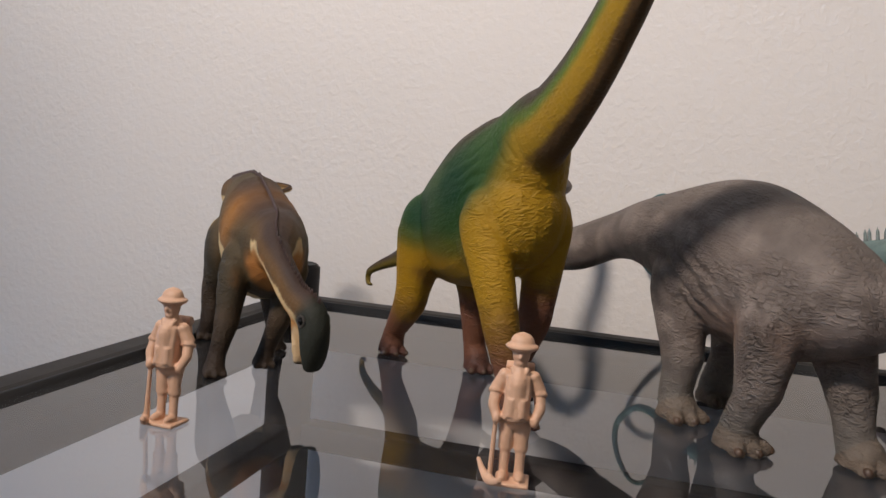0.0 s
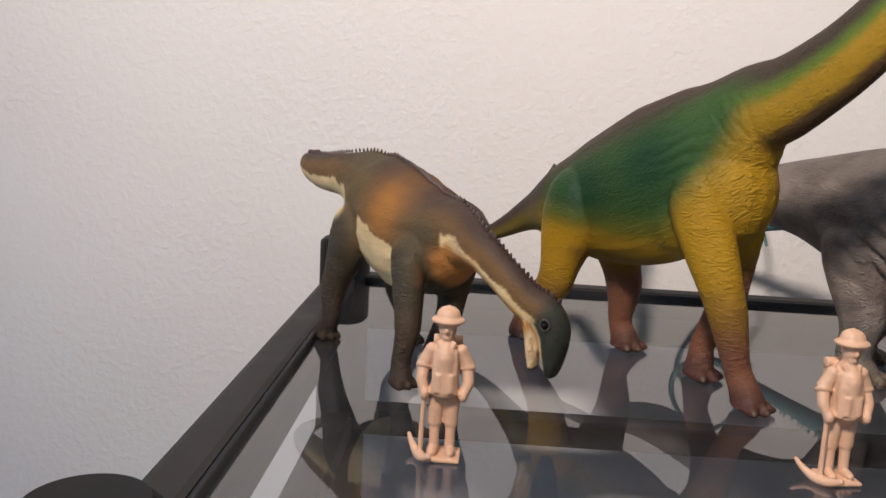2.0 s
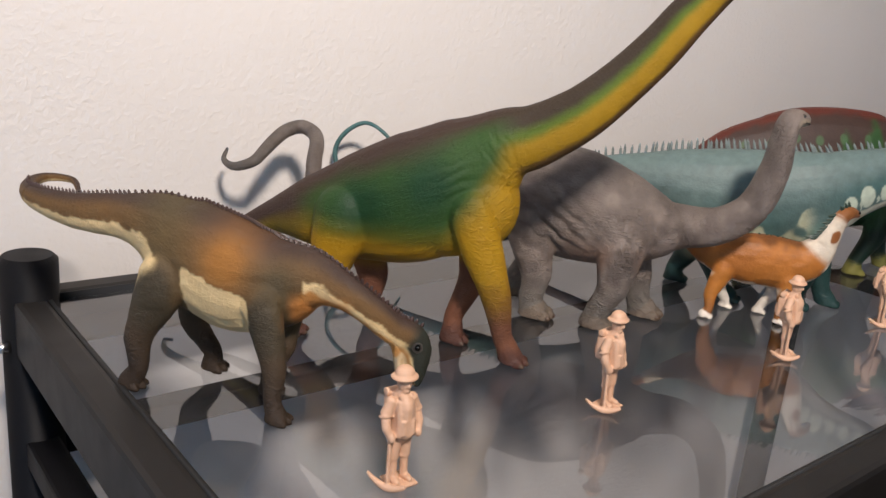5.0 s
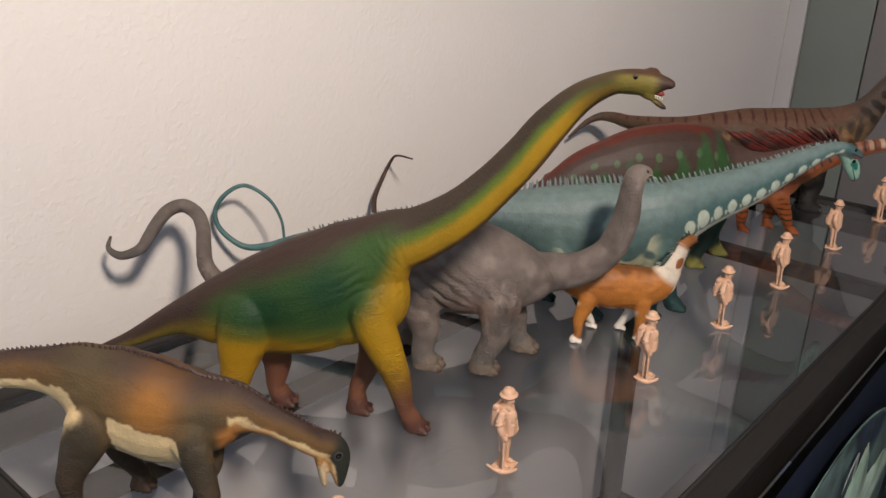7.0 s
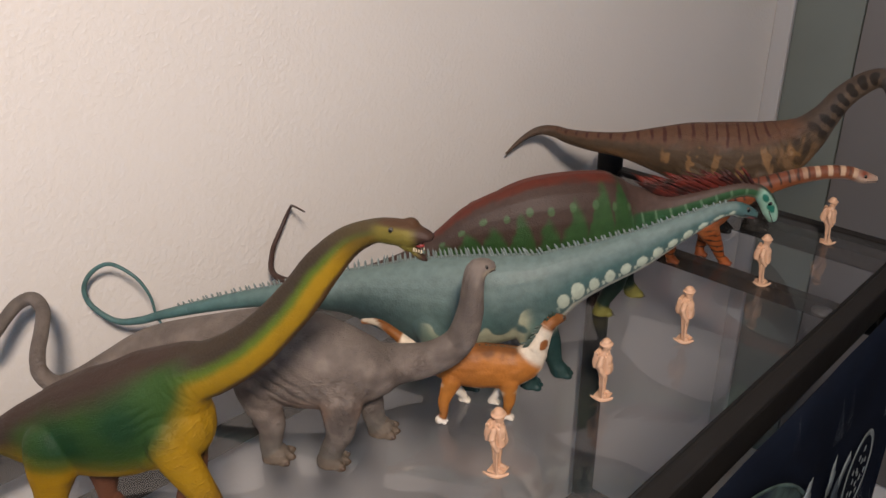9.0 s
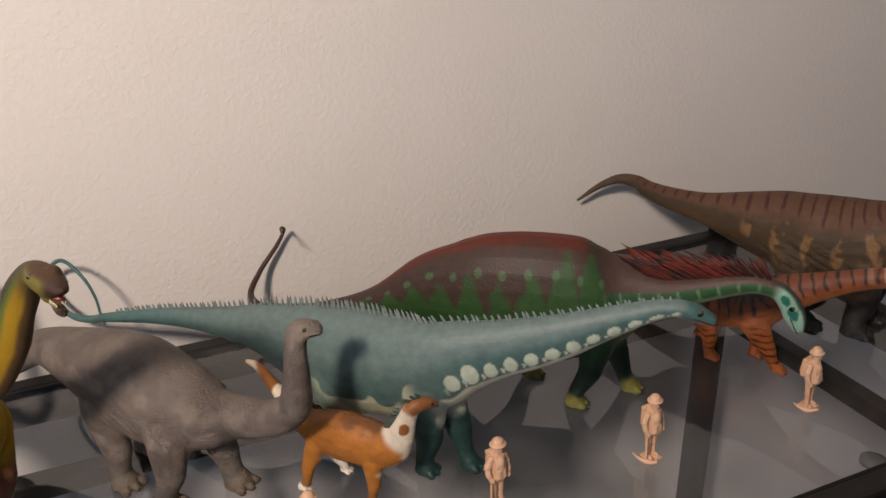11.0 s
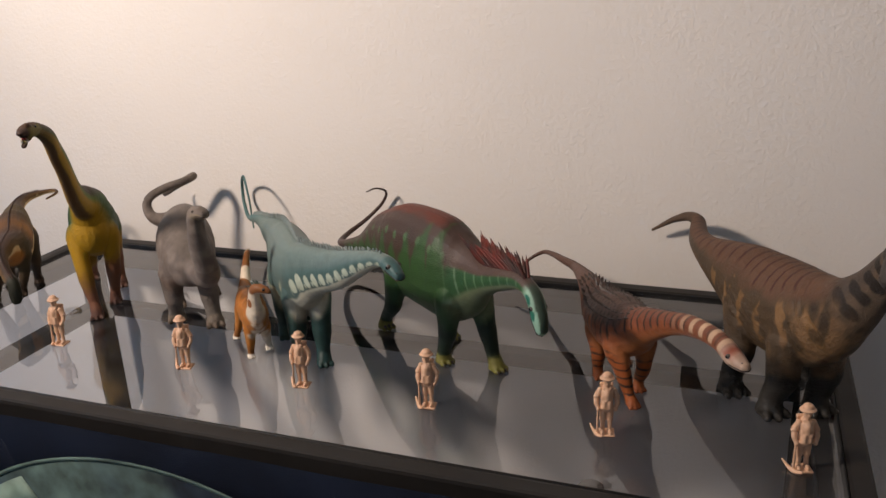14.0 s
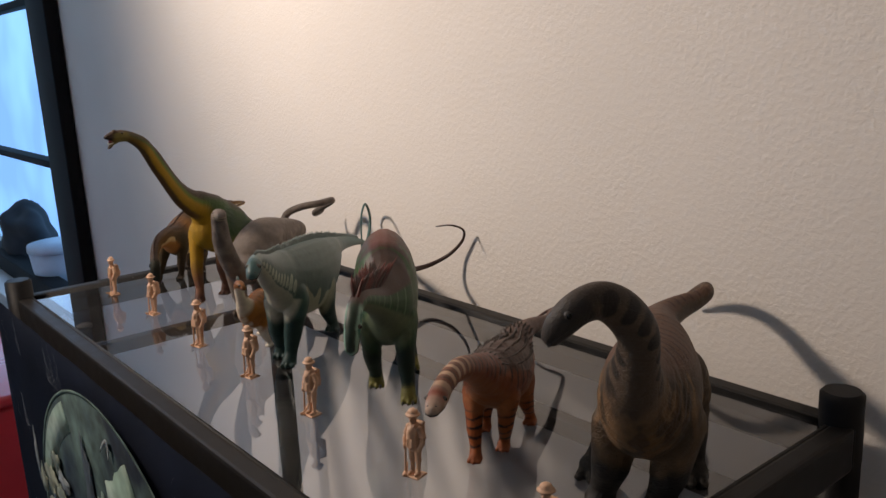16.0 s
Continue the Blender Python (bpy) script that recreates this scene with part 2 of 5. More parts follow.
structure("wall_south", box((X0 - .14, Y0 - .14, 0), (X1 + .14, Y0, H)), ROOM, "unseen white wall behind the viewer, set close to bounce light", "wall")
structure("trim", box((X1 - .026, WALL - .030, 0), (X1, WALL, H), 0.003), PAINT, "white corner trim between the walls", "trim")
cup = tagged(new("built_in_cupboard"), "grey green built-in cupboard with a dark door gap", "cupboard")
part("side_panel", box((X1 - .018, WALL - .135, 0), (X1, WALL - .030, 2.3), 0.002), GREYGREEN, cup)
part("door", box((X1 - .022, -0.222, 0.05), (X1, WALL - .138, 2.3), 0.002), GREYDOOR, cup)
part("door", box((X1 - .022, -1.1, 0.05), (X1, -0.246, 2.3), 0.002), GREYDOOR, cup)
part("gap", box((X1 - .012, -0.245, 0.05), (X1, -0.223, 2.3)), BLACK, cup)

# window with a dark frame left of the wall, blue evening behind it
win = tagged(new("window_1"), "dark framed window with blue evening light outside", "window", kind="structure")
part("window_frame", box((-1.235, WALL - .035, 0.30), (-1.075, WALL - .002, 2.26), .004), FRAME, win)
part("window_frame", box((-2.9, WALL - .012, 2.14), (-1.235, WALL + .05, 2.26), .004), FRAME, win)
part("window_frame", box((-2.9, WALL - .012, .30), (-1.235, WALL + .05, .36), .004), FRAME, win)
part("window_sill", box((-2.9, WALL - .09, .27), (-1.24, WALL + .22, .298), .004), PAINT, win)
part("window_bar", box((-2.9, WALL - .010, 1.165), (-1.236, WALL + .03, 1.185), .003), FRAME, win)
part("window_bar", box((-2.9, WALL - .010, .735), (-1.236, WALL + .03, .755), .003), FRAME, win)


def sky_material():
    m = glow("evening_sky", (0.12, 0.3, 0.75), 2.5)
    nt = m.node_tree
    n, link = nt.nodes, nt.links.new
    co = n.new("ShaderNodeTexCoord")
    no = n.new("ShaderNodeTexNoise")
    no.inputs["Scale"].default_value = 1.6
    link(co.outputs["Object"], no.inputs["Vector"])
    ra = n.new("ShaderNodeValToRGB")
    ra.color_ramp.elements[0].position, ra.color_ramp.elements[1].position = 0.38, 0.6
    ra.color_ramp.elements[0].color = (0.12, 0.28, 0.58, 1)
    ra.color_ramp.elements[1].color = (0.17, 0.40, 0.70, 1)
    link(no.outputs["Fac"], ra.inputs[0])
    link(ra.outputs[0], n["Principled BSDF"].inputs["Emission Color"])
    return m


structure("backdrop", box((-6.5, .50, -0.5), (-1.05, .52, 4.0)), sky_material(), "blue evening sky outside the window", "sky")

# things on the window sill
TUB = material("pale_blue_plastic", (0.55, 0.62, 0.75), rough=0.35, spread=0.06, scale=20)
tub = tagged(new("plastic_tub"), "pale blue plastic tub on the window sill", "tub")
bm = bmesh.new()
add_tube(bm, (-1.74, WALL + .09, .2985), (-1.74, WALL + .09, .43), .085, .10, 32)
part("body", bm, TUB, tub)
bm = bmesh.new()
add_tube(bm, (-1.74, WALL + .09, .431), (-1.74, WALL + .09, .452), .104, .102, 32)
part("lid", bm, TUB, tub)
bag = tagged(new("cloth_bag"), "crumpled dark grey cloth bag on the window sill", "bag")
bm = bmesh.new()
add_ball(bm, (0, 0, 0), (.15, .085, .12), None, 28, 20)
for v in bm.verts:
    k = 1 + .12 * math.sin(v.co.x * 41 + v.co.z * 29) + .08 * math.sin(v.co.z * 57 + v.co.y * 33)
    v.co = Vector((v.co.x * k - 2.22, v.co.y * k + WALL + .10, max(v.co.z * k, -.10) + .401))
part("body", bm, material("dark_grey_cloth", (0.03, 0.03, 0.035), rough=0.85, spread=0.2, scale=30), bag)

# ---------------------------------------------------------------- table
table = tagged(new("glass_table"), "black steel table with a dark rimmed clear glass top", "table")
GX, GY = 0.852, -0.335        # glass reaches from 0, 0 to there
R = 0.0165                    # width of the rim
RT = TOP + 0.0035
part("rim", box((-R, 0, RT - .034), (GX + R, R, RT), .003), RIM, table, "", False)
part("rim", box((-R, GY - R, RT - .034), (GX + R, GY, RT), .003), RIM, table, "", False)
part("rim", box((-R, GY, RT - .034), (0, 0, RT - .0002), .003), RIM, table, "", False)
part("rim", box((GX, GY, RT - .034), (GX + R, 0, RT - .0002), .003), RIM, table, "", False)
bm = bmesh.new()
for lo, hi in (((0, -.0022, TOP - .012), (GX, 0, RT - .0006)), ((0, GY, TOP - .012), (GX, GY + .0022, RT - .0006)),
               ((0, GY + .0022, TOP - .012), (.0022, -.0022, RT - .0006)), ((GX - .0022, GY + .0022, TOP - .012), (GX, -.0022, RT - .0006))):
    add_box(bm, lo, hi)
part("gasket", bm, RUBBER, table, "black rubber gasket")
glass = part("glass_top", box((.0023, GY + .0023, TOP - .005), (GX - .0023, -.0023, TOP)), GLASS, table, "blue grey tinted glass pane", smooth=False)
glass.data.materials.append(GLASS_BACK)
glass.visible_shadow = False
for p in glass.data.polygons:
    p.material_index = 0 if p.normal.z > .9 else 1
POSTS = [(-.006, .004), (GX + .002, .008), (-.004, GY - .010), (GX + .002, GY - .010)]
for x, y in POSTS:
    bm = bmesh.new()
    add_tube(bm, (x, y, 0.012), (x, y, RT + .020), .0155, .0155, 32)
    add_tube(bm, (x, y, RT + .020), (x, y, RT + .0225), .0155, .013, 32)
    post = part("post", bm, BLACK, table)
    for p in post.data.polygons:
        p.use_smooth = abs(p.normal.z) < 0.3
    bm = bmesh.new()
    add_tube(bm, (x, y, 0), (x, y, .014), .019, .017, 24)
    part("foot", bm, RUBBER, table, "black rubber foot")
for z in (.630, .20):
    for a, b in (((0, .006, z), (GX, .006, z)), ((-.006, 0, z), (-.006, GY, z)), ((GX + .006, 0, z), (GX + .006, GY, z)), ((0, GY - .006, z), (GX, GY - .006, z))):
        lo = [min(p, q) for p, q in zip(a, b)]
        hi = [max(p, q) for p, q in zip(a, b)]
        if abs(a[0] - b[0]) > .1:
            part("crossbar", box((lo[0], lo[1] - .009, z - .0085), (hi[0], lo[1] + .009, z + .0085), .002), BLACK, table, "", False)
        else:
            part("crossbar", box((lo[0] - .009, lo[1], z - .0085), (lo[0] + .009, hi[1], z + .0085), .002), BLACK, table, "", False)
for x, y in ((.700, -.022), (.696, -.321), (.148, -.315), (.148, -.022)):
    bm = bmesh.new()
    add_tube(bm, (x, y, TOP - .0085), (x, y, TOP - .0052), .0085, .0085, 24)
    part("glass_pad", bm, PAD, table, "clear silicone pad under the glass")
for x, y in ((-.0246, -.012), (-.0246, -.33)):
    bm = bmesh.new()
    add_tube(bm, (x + .004, y, TOP - .02), (x - .004, y, TOP - .02), .0035, .003, 12)
    part("screw", bm, STEEL, table, "bright steel screw head")

# printed dark cloth that hangs down the front
cloth = tagged(new("printed_cloth"), "dark printed cloth hanging down the table front", "cloth")
CY = GY - R - .019
NAVY = material("navy_printed_cloth", (0.011, 0.016, 0.030), rough=0.9, spread=0.3, scale=14, bump=0.0003, bump_scale=900, spec=0.1)
PRINT_G = material("faded_green_print", (0.13, 0.19, 0.155), rough=0.8, spread=0.5, scale=30, second=(0.05, 0.09, 0.10), second_scale=26)
PRINT_D = material("dark_glass_print", (0.035, 0.050, 0.062), rough=0.7, spread=0.3, scale=20)
PRINT_W = material("pale_print", (0.22, 0.24, 0.23), rough=0.75, spread=0.4, scale=60)
bm = bmesh.new()
rows = []
for i in range(41):
    x = -.028 + i * (.860 / 40)
    w = .0022 * math.sin(i * .9) + .0014 * math.sin(i * .37 + 1)
    rows.append([bm.verts.new((x, CY + w * (1 - k / 14) * (0.2 + k / 14) - .001 * k / 14, RT + .001 - k * .050)) for k in range(14)])
for a, b in zip(rows, rows[1:]):
    for k in range(13):
        bm.faces.new((a[k], b[k], b[k + 1], a[k + 1]))
bmesh.ops.solidify(bm, geom=bm.faces[:], thickness=.0012)
sheet = part("cloth", bm, NAVY, cloth)
# unseen back face, made white to bounce light onto the wall under the table
sheet.data.materials.append(material("white_bounce_backing", (0.76, 0.77, 0.80), rough=0.9, spread=0.05, scale=12))
for p in sheet.data.polygons:
    p.material_index = 1 if p.normal.y > .3 else 0


def disc_print(name, cx, cz, rx, rz, y, mat, a0=0, a1=360, inner=0.0, skew=0.0):
    """A flat printed patch: part of an ellipse or of a ring."""
    bm = bmesh.new()
    n = 40
    out, inn = [], []
    for i in range(n + 1):
        a = radians(a0 + (a1 - a0) * i / n)
        out.append(bm.verts.new((cx + rx * math.cos(a) + skew * math.sin(a), y, cz + rz * math.sin(a))))
        inn.append(bm.verts.new((cx + inner * (rx * math.cos(a) + skew * math.sin(a)), y, cz + inner * rz * math.sin(a))))
    for i in range(n):
        if inner > 0:
            bm.faces.new((out[i], out[i + 1], inn[i + 1], inn[i]))
        else:
            bm.faces.new((out[i], out[i + 1], inn[0])) if i else bm.faces.new((out[0], out[1], inn[0]))
    bmesh.ops.remove_doubles(bm, verts=bm.verts[:], dist=1e-6)
    bmesh.ops.recalc_face_normals(bm, faces=bm.faces[:])
    bmesh.ops.solidify(bm, geom=bm.faces[:], thickness=.0004)
    return part(name, bm, mat, cloth)


PY = CY - .0062


def blot_print(name, cx, cz, rx, rz, y, mat, seed):
    """A flat printed patch with an uneven outline."""
    bm = bmesh.new()
    rnd = random.Random(seed)
    ph = [rnd.uniform(0, 6.3) for _ in range(4)]
    rim = []
    for i in range(48):
        a = 2 * math.pi * i / 48
        k = 1 + .16 * math.sin(3 * a + ph[0]) + .12 * math.sin(5 * a + ph[1]) + .08 * math.sin(9 * a + ph[2]) + .05 * math.sin(15 * a + ph[3])
        rim.append(bm.verts.new((cx + rx * k * math.cos(a), y, cz + rz * k * math.sin(a))))
    hub = bm.verts.new((cx, y, cz))
    for a, c in zip(rim, rim[1:] + rim[:1]):
        bm.faces.new((a, c, hub))
    bmesh.ops.recalc_face_normals(bm, faces=bm.faces[:])
    bmesh.ops.solidify(bm, geom=bm.faces[:], thickness=.0004)
    return part(name, bm, mat, cloth)


DOME = material("faded_dome_print", (0.060, 0.095, 0.085), rough=0.85, spread=0.5, scale=45, second=(0.012, 0.020, 0.032), second_scale=11, spec=0.2)
EDGE = material("dim_edge_print", (0.10, 0.15, 0.13), rough=0.85, spread=0.5, scale=30, spec=0.2)
CREAM_PRINT = material("cream_figure_print", (0.33, 0.34, 0.24), rough=0.8, spread=0.45, scale=70, second=(0.12, 0.15, 0.12), second_scale=40)
LEAF_PRINT = material("pale_green_print", (0.17, 0.25, 0.19), rough=0.8, spread=0.35, scale=40, second=(0.26, 0.33, 0.27), second_scale=18)
disc_print("dome_print", .37, .50, .245, .205, PY, DOME, 0, 180)
disc_print("dome_edge_print", .37, .50, .247, .208, PY - .0006, EDGE, 0, 180, 0.985)
disc_print("dome_shine_print", .37, .50, .238, .198, PY - .0006, LEAF_PRINT, 118, 168, 0.84)
blot_print("planet_print", .455, .575, .085, .085, PY - .0008, LEAF_PRINT, 1)
blot_print("planet_print", .365, .560, .030, .058, PY - .0014, PRINT_G, 2)
blot_print("planet_print", .325, .600, .014, .052, PY - .0020, PRINT_D, 3)
disc_print("glint_print", .345, .58, .022, .105, PY - .0026, PRINT_W, 60, 120, 0.93, .06)
for k, (x, z, rx, rz) in enumerate(((.205, .588, .016, .013), (.228, .572, .020, .012), (.178, .556, .024, .020), (.215, .545, .016, .022), (.128, .570, .006, .032), (.148, .548, .013, .016), (.185, .520, .020, .026))):
    blot_print("figure_print", x, z, rx, rz, PY - .0026 - .0005 * k, CREAM_PRINT if k % 3 != 1 else PRINT_W, 20 + k)
blot_print("figure_print", .196, .540, .007, .010, PY - .0064, PRINT_D, 31)
for k, (x, z, rx, rz) in enumerate(((.566, .614, .010, .022), (.580, .596, .016, .012), (.590, .580, .009, .024), (.560, .585, .012, .010))):
    blot_print("figure_print", x, z, rx, rz, PY - .0026 - .0005 * k, PRINT_G if k % 2 else PRINT_W, 50 + k)
disc_print("ring_print", .712, .555, .034, .048, PY - .0006, PRINT_W, 0, 360, 0.87)
for k in range(14):
    a = k * 2.4
    blot_print("ring_dot_print", .712 + .0055 * k ** .5 * math.cos(a), .555 + .0085 * k ** .5 * math.sin(a), .0022, .0030, PY - .0010, PRINT_W, 60 + k)
disc_print("ring_side_print", .690, .562, .040, .046, PY - .0004, PRINT_W, 115, 205, 0.72)
blot_print("handle_print", .630, .600, .006, .020, PY - .0008, PRINT_W, 41)
blot_print("handle_print", .648, .560, .014, .022, PY - .0008, PRINT_D, 42)

# red storage box on the floor beyond the table
RED = material("red_plastic", (0.62, 0.03, 0.05), rough=0.3, spread=0.1, scale=8)
crate = tagged(new("storage_box"), "glossy red plastic storage box on the floor", "box")
part("body", box((-1.45, -.50, 0), (-.90, -.12, .26), .015), RED, crate)
part("lid", box((-1.47, -.52, .262), (-.88, -.10, .29), .01), RED, crate)

# ---------------------------------------------------------------- moulded dinosaur figures
def spline(ctrl, step):
    """Smooth rows through the control rows, about step apart."""
    c = np.array([[*r, r[-1]] if len(r) == 4 else r for r in ctrl], float)
    c = np.vstack([2 * c[0] - c[1], c, 2 * c[-1] - c[-2]])
    out = []
    for i in range(1, len(c) - 2):
        a, b, d, e = c[i - 1:i + 3]
        k = max(2, int(np.linalg.norm(d[:3] - b[:3]) / step) + 1)
        t = (np.arange(k) / k)[:, None]
        out.append(0.5 * (2 * b + (d - a) * t + (2 * a - 5 * b + 4 * d - e) * t ** 2 + (3 * b - a - 3 * d + e) * t ** 3))
    out.append(c[-2:-1])
    out = np.vstack(out)
    out[:, 3:] = np.maximum(out[:, 3:], 0.0006)
    return out


def frames(s, hint=None):
    """Tangent, side and up at each row. hint: the side of the last row, for a head that points down."""
    t = np.gradient(s[:, :3], axis=0)
    t /= np.linalg.norm(t, axis=1)[:, None]
    side = np.zeros_like(t)
    last = None if hint is None else np.array(hint, float)
    for i in range(len(t) - 1, -1, -1):
        v = np.cross(t[i], (0, 0, 1.0))
        n = np.linalg.norm(v)
        if last is None:
            v = v / n if n > 0.05 else np.array((1.0, 0, 0))
        elif n < 0.45:
            v = last - t[i] * (last @ t[i])
            v /= np.linalg.norm(v)
        else:
            v /= n
            if v @ last < 0:
                v = -v
        side[i] = last = v
    return t, side, np.cross(side, t)


def add_loft(bm, s, segs=20, hint=None):
    t, side, up = frames(s, hint)
    rings = []
    for i, row in enumerate(s):
        rings.append([bm.verts.new(row[:3] + side[i] * row[3] * math.cos(a) + up[i] * row[4] * math.sin(a))
                      for a in (2 * math.pi * k / segs for k in range(segs))])
    for a, b in zip(rings, rings[1:]):
        for k in range(segs):
            bm.faces.new((a[k], a[(k + 1) % segs], b[(k + 1) % segs], b[k]))
    for ring, row, sign in ((rings[0], s[0], -1), (rings[-1], s[-1], 1)):
        tip = bm.verts.new(row[:3] + t[0 if sign < 0 else -1] * sign * min(row[3], row[4]) * 0.7)
        for k in range(segs):
            bm.faces.new((ring[k], ring[(k + 1) % segs], tip))


def hashed(i, j, k):
    v = np.sin(i * 127.1 + j * 311.7 + k * 74.7) * 43758.5453
    return v - np.floor(v)


def vnoise(p, scale):
    """Smooth value noise in 0..1."""
    q = p * scale
    f = np.floor(q)
    w = q - f
    w = w * w * (3 - 2 * w)
    out = 0
    for a in (0, 1):
        for b in (0, 1):
            for c in (0, 1):
                out = out + hashed(f[:, 0] + a, f[:, 1] + b, f[:, 2] + c) * np.abs(1 - a - w[:, 0]) * np.abs(1 - b - w[:, 1]) * np.abs(1 - c - w[:, 2])
    return out


def step(a, b, x):
    t = np.clip((x - a) / (b - a), 0, 1)
    return t * t * (3 - 2 * t)


def mix(a, b, k):
    return a * (1 - k[:, None]) + b * k[:, None]


def flat(c, n):
    return np.tile(np.array(c, float), (n, 1))


def creature(name, label, spine, legs, paint, hide, voxel=0.0011, blobs=(), thin=0.0042, toes=True, smooth=2, nails=None, folds=(), extra=(), hint=None):
    """One moulded figure: a lofted body, neck and tail, legs and toes, grown together, then painted."""
    s = spline(spine, 0.0022)
    r = np.minimum(s[:, 3], s[:, 4])
    bm = bmesh.new()
    first = int(np.argmax(r > thin))
    add_loft(bm, s[first:], 22, hint)
    for rows in extra:
        add_loft(bm, spline(rows, 0.002), 16, hint)
    limbs, claws = [], []
    for leg in legs:
        q = spline(leg, 0.003)
        limbs.append(q)
        way = s[int(len(s) * .72), :2] - s[int(len(s) * .45), :2]
        add_loft(bm, q, 18, (way[1], -way[0], 0) / np.linalg.norm(way))
        if toes:
            foot, ahead = Vector(leg[-1][:3]), Vector(np.array(leg[-1][:3]) - np.array(leg[-2][:3]))
            ahead.z = 0
            head = Vector(s[int(len(s) * .72)][:3]) - Vector(s[int(len(s) * .45)][:3])
            head.z = 0
            head.normalize()
            wide, rr = Vector((-head.y, head.x, 0)), leg[-1][3]
            turn = head.to_track_quat("X", "Z").to_matrix().to_4x4()
            hip = Vector(leg[1][:3])
            add_ball(bm, hip - head * leg[1][3] * .05 + Vector((0, 0, leg[1][3] * .1)), (leg[1][3] * 1.25, leg[1][3] * .95, leg[1][3] * 1.45), turn, 16, 12)
            for k in (-1, 0, 1):
                toe = foot + head * rr * (1.02 - 0.22 * abs(k)) + wide * k * rr * 0.70 + Vector((0, 0, -foot.z + TOP + rr * 0.28))
                add_ball(bm, toe, (rr * .48, rr * .29, rr * .42), turn)
                claws.append((toe, head, wide * k, rr))
    for c, rad, ahead in blobs:
        turn = Vector(ahead).to_track_quat("X", "Z").to_matrix().to_4x4()
        add_ball(bm, c, rad, turn, 18, 12)
    for v in bm.verts:
        v.co.z = max(v.co.z, TOP + 0.0002)
    bmesh.ops.recalc_face_normals(bm, faces=bm.faces[:])
    me = bpy.data.meshes.new(name)
    bm.to_mesh(me)
    bm.free()
    ob = new(name, me)
    mod = ob.modifiers.new("grow", "REMESH")
    mod.mode, mod.voxel_size = "VOXEL", voxel
    grown = bpy.data.meshes.new_from_object(ob.evaluated_get(bpy.context.evaluated_depsgraph_get()))
    ob.modifiers.clear()
    n = len(grown.vertices)
    co = np.empty(n * 3)
    grown.vertices.foreach_get("co", co)
    co = co.reshape(-1, 3)
    ed = np.empty(len(grown.edges) * 2, int)
    grown.edges.foreach_get("vertices", ed)
    ed = ed.reshape(-1, 2)
    deg = np.bincount(ed.ravel(), minlength=n)[:, None]
    low = co[:, 2] < TOP + 0.0008
    for _ in range(smooth):
        acc = np.zeros_like(co)
        np.add.at(acc, ed[:, 0], co[ed[:, 1]])
        np.add.at(acc, ed[:, 1], co[ed[:, 0]])
        soft = (0.55 * np.clip((co[:, 2] - TOP) / .014, .2, 1))[:, None]
        moved = co * (1 - soft) + soft * acc / np.maximum(deg, 1)
        moved[low, 2] = co[low, 2]
        co = moved
    # uneven moulding: soft muscles and folds
    lump = (vnoise(co, 75) - .5) * .0008 + (vnoise(co * np.array((1, 1, 1.6)), 190) - .5) * .0007
    mid = s[np.argmin(((co[:, None, :] - s[None, ::4, :3]) ** 2).sum(2), axis=1) * 4] if n < 60000 else s[[0]]
    if n < 60000:
        away = co - mid[:, :3]
        away /= np.linalg.norm(away, axis=1)[:, None] + 1e-9
        co = np.where(low[:, None], co, co + away * (lump * np.minimum(1, mid[:, 3] / .012))[:, None])
    co[:, 2] = np.maximum(co[:, 2], TOP + 0.0001)
    grown.vertices.foreach_set("co", co.ravel())
    bm = bmesh.new()
    bm.from_mesh(grown)
    if first > 1:
        add_loft(bm, s[:first + 3], 12)
    me = bpy.data.meshes.new(name)
    bm.to_mesh(me)
    bm.free()
    ob.data = me
    n = len(me.vertices)
    co = np.empty(n * 3)
    me.vertices.foreach_get("co", co)
    co = co.reshape(-1, 3)
    # where each point lies on the body
    t, side, up = frames(s, hint)
    arc = np.r_[0, np.cumsum(np.linalg.norm(np.diff(s[:, :3], axis=0), axis=1))]
    near = np.empty(n, int)
    for i in range(0, n, 20000):
        near[i:i + 20000] = np.argmin(((co[i:i + 20000, None, :] - s[None, :, :3]) ** 2).sum(2), axis=1)
    off = co - s[near, :3]
    d = (off * up[near]).sum(1) / s[near, 4]
    la = (off * side[near]).sum(1) / s[near, 3]
    body = np.sqrt(d * d + la * la)
    best, lt, li = np.full(n, 9.0), np.zeros(n), np.zeros(n, int)
    for j, q in enumerate(limbs):
        dist = np.sqrt(((co[:, None, :] - q[None, :, :3]) ** 2).sum(2)) / q[None, :, 3]
        k = dist.argmin(1)
        dd = dist[np.arange(n), k]
        take = dd < best
        best = np.where(take, dd, best)
        lt, li = np.where(take, k / (len(q) - 1), lt), np.where(take, j, li)
    on_leg = step(0.0, 0.35, body - best)
    along = arc[near] + np.clip((off * t[near]).sum(1), -.0024, .0024)
    col = paint(dict(s=along / arc[-1], x=along, d=np.clip(d, -1.6, 1.6), l=la, leg=on_leg, lt=lt, li=li, p=co, n=n))
    onl = (on_leg > .5)[:, None]
    for s0, sw, d0, dw, wave, amp, tilt in folds:      # deep folds of skin
        u, w = (off * up[near]).sum(1), arc[near]
        mask = np.exp(-((w / arc[-1] - s0) / sw) ** 2 - ((d - d0) / dw) ** 2) * np.clip(np.abs(la) * 1.6, 0, 1)
        wob = (vnoise(co, 120) - .5) * .9
        ph = 2 * math.pi * ((u * math.cos(tilt) + w * math.sin(tilt)) / wave + wob)
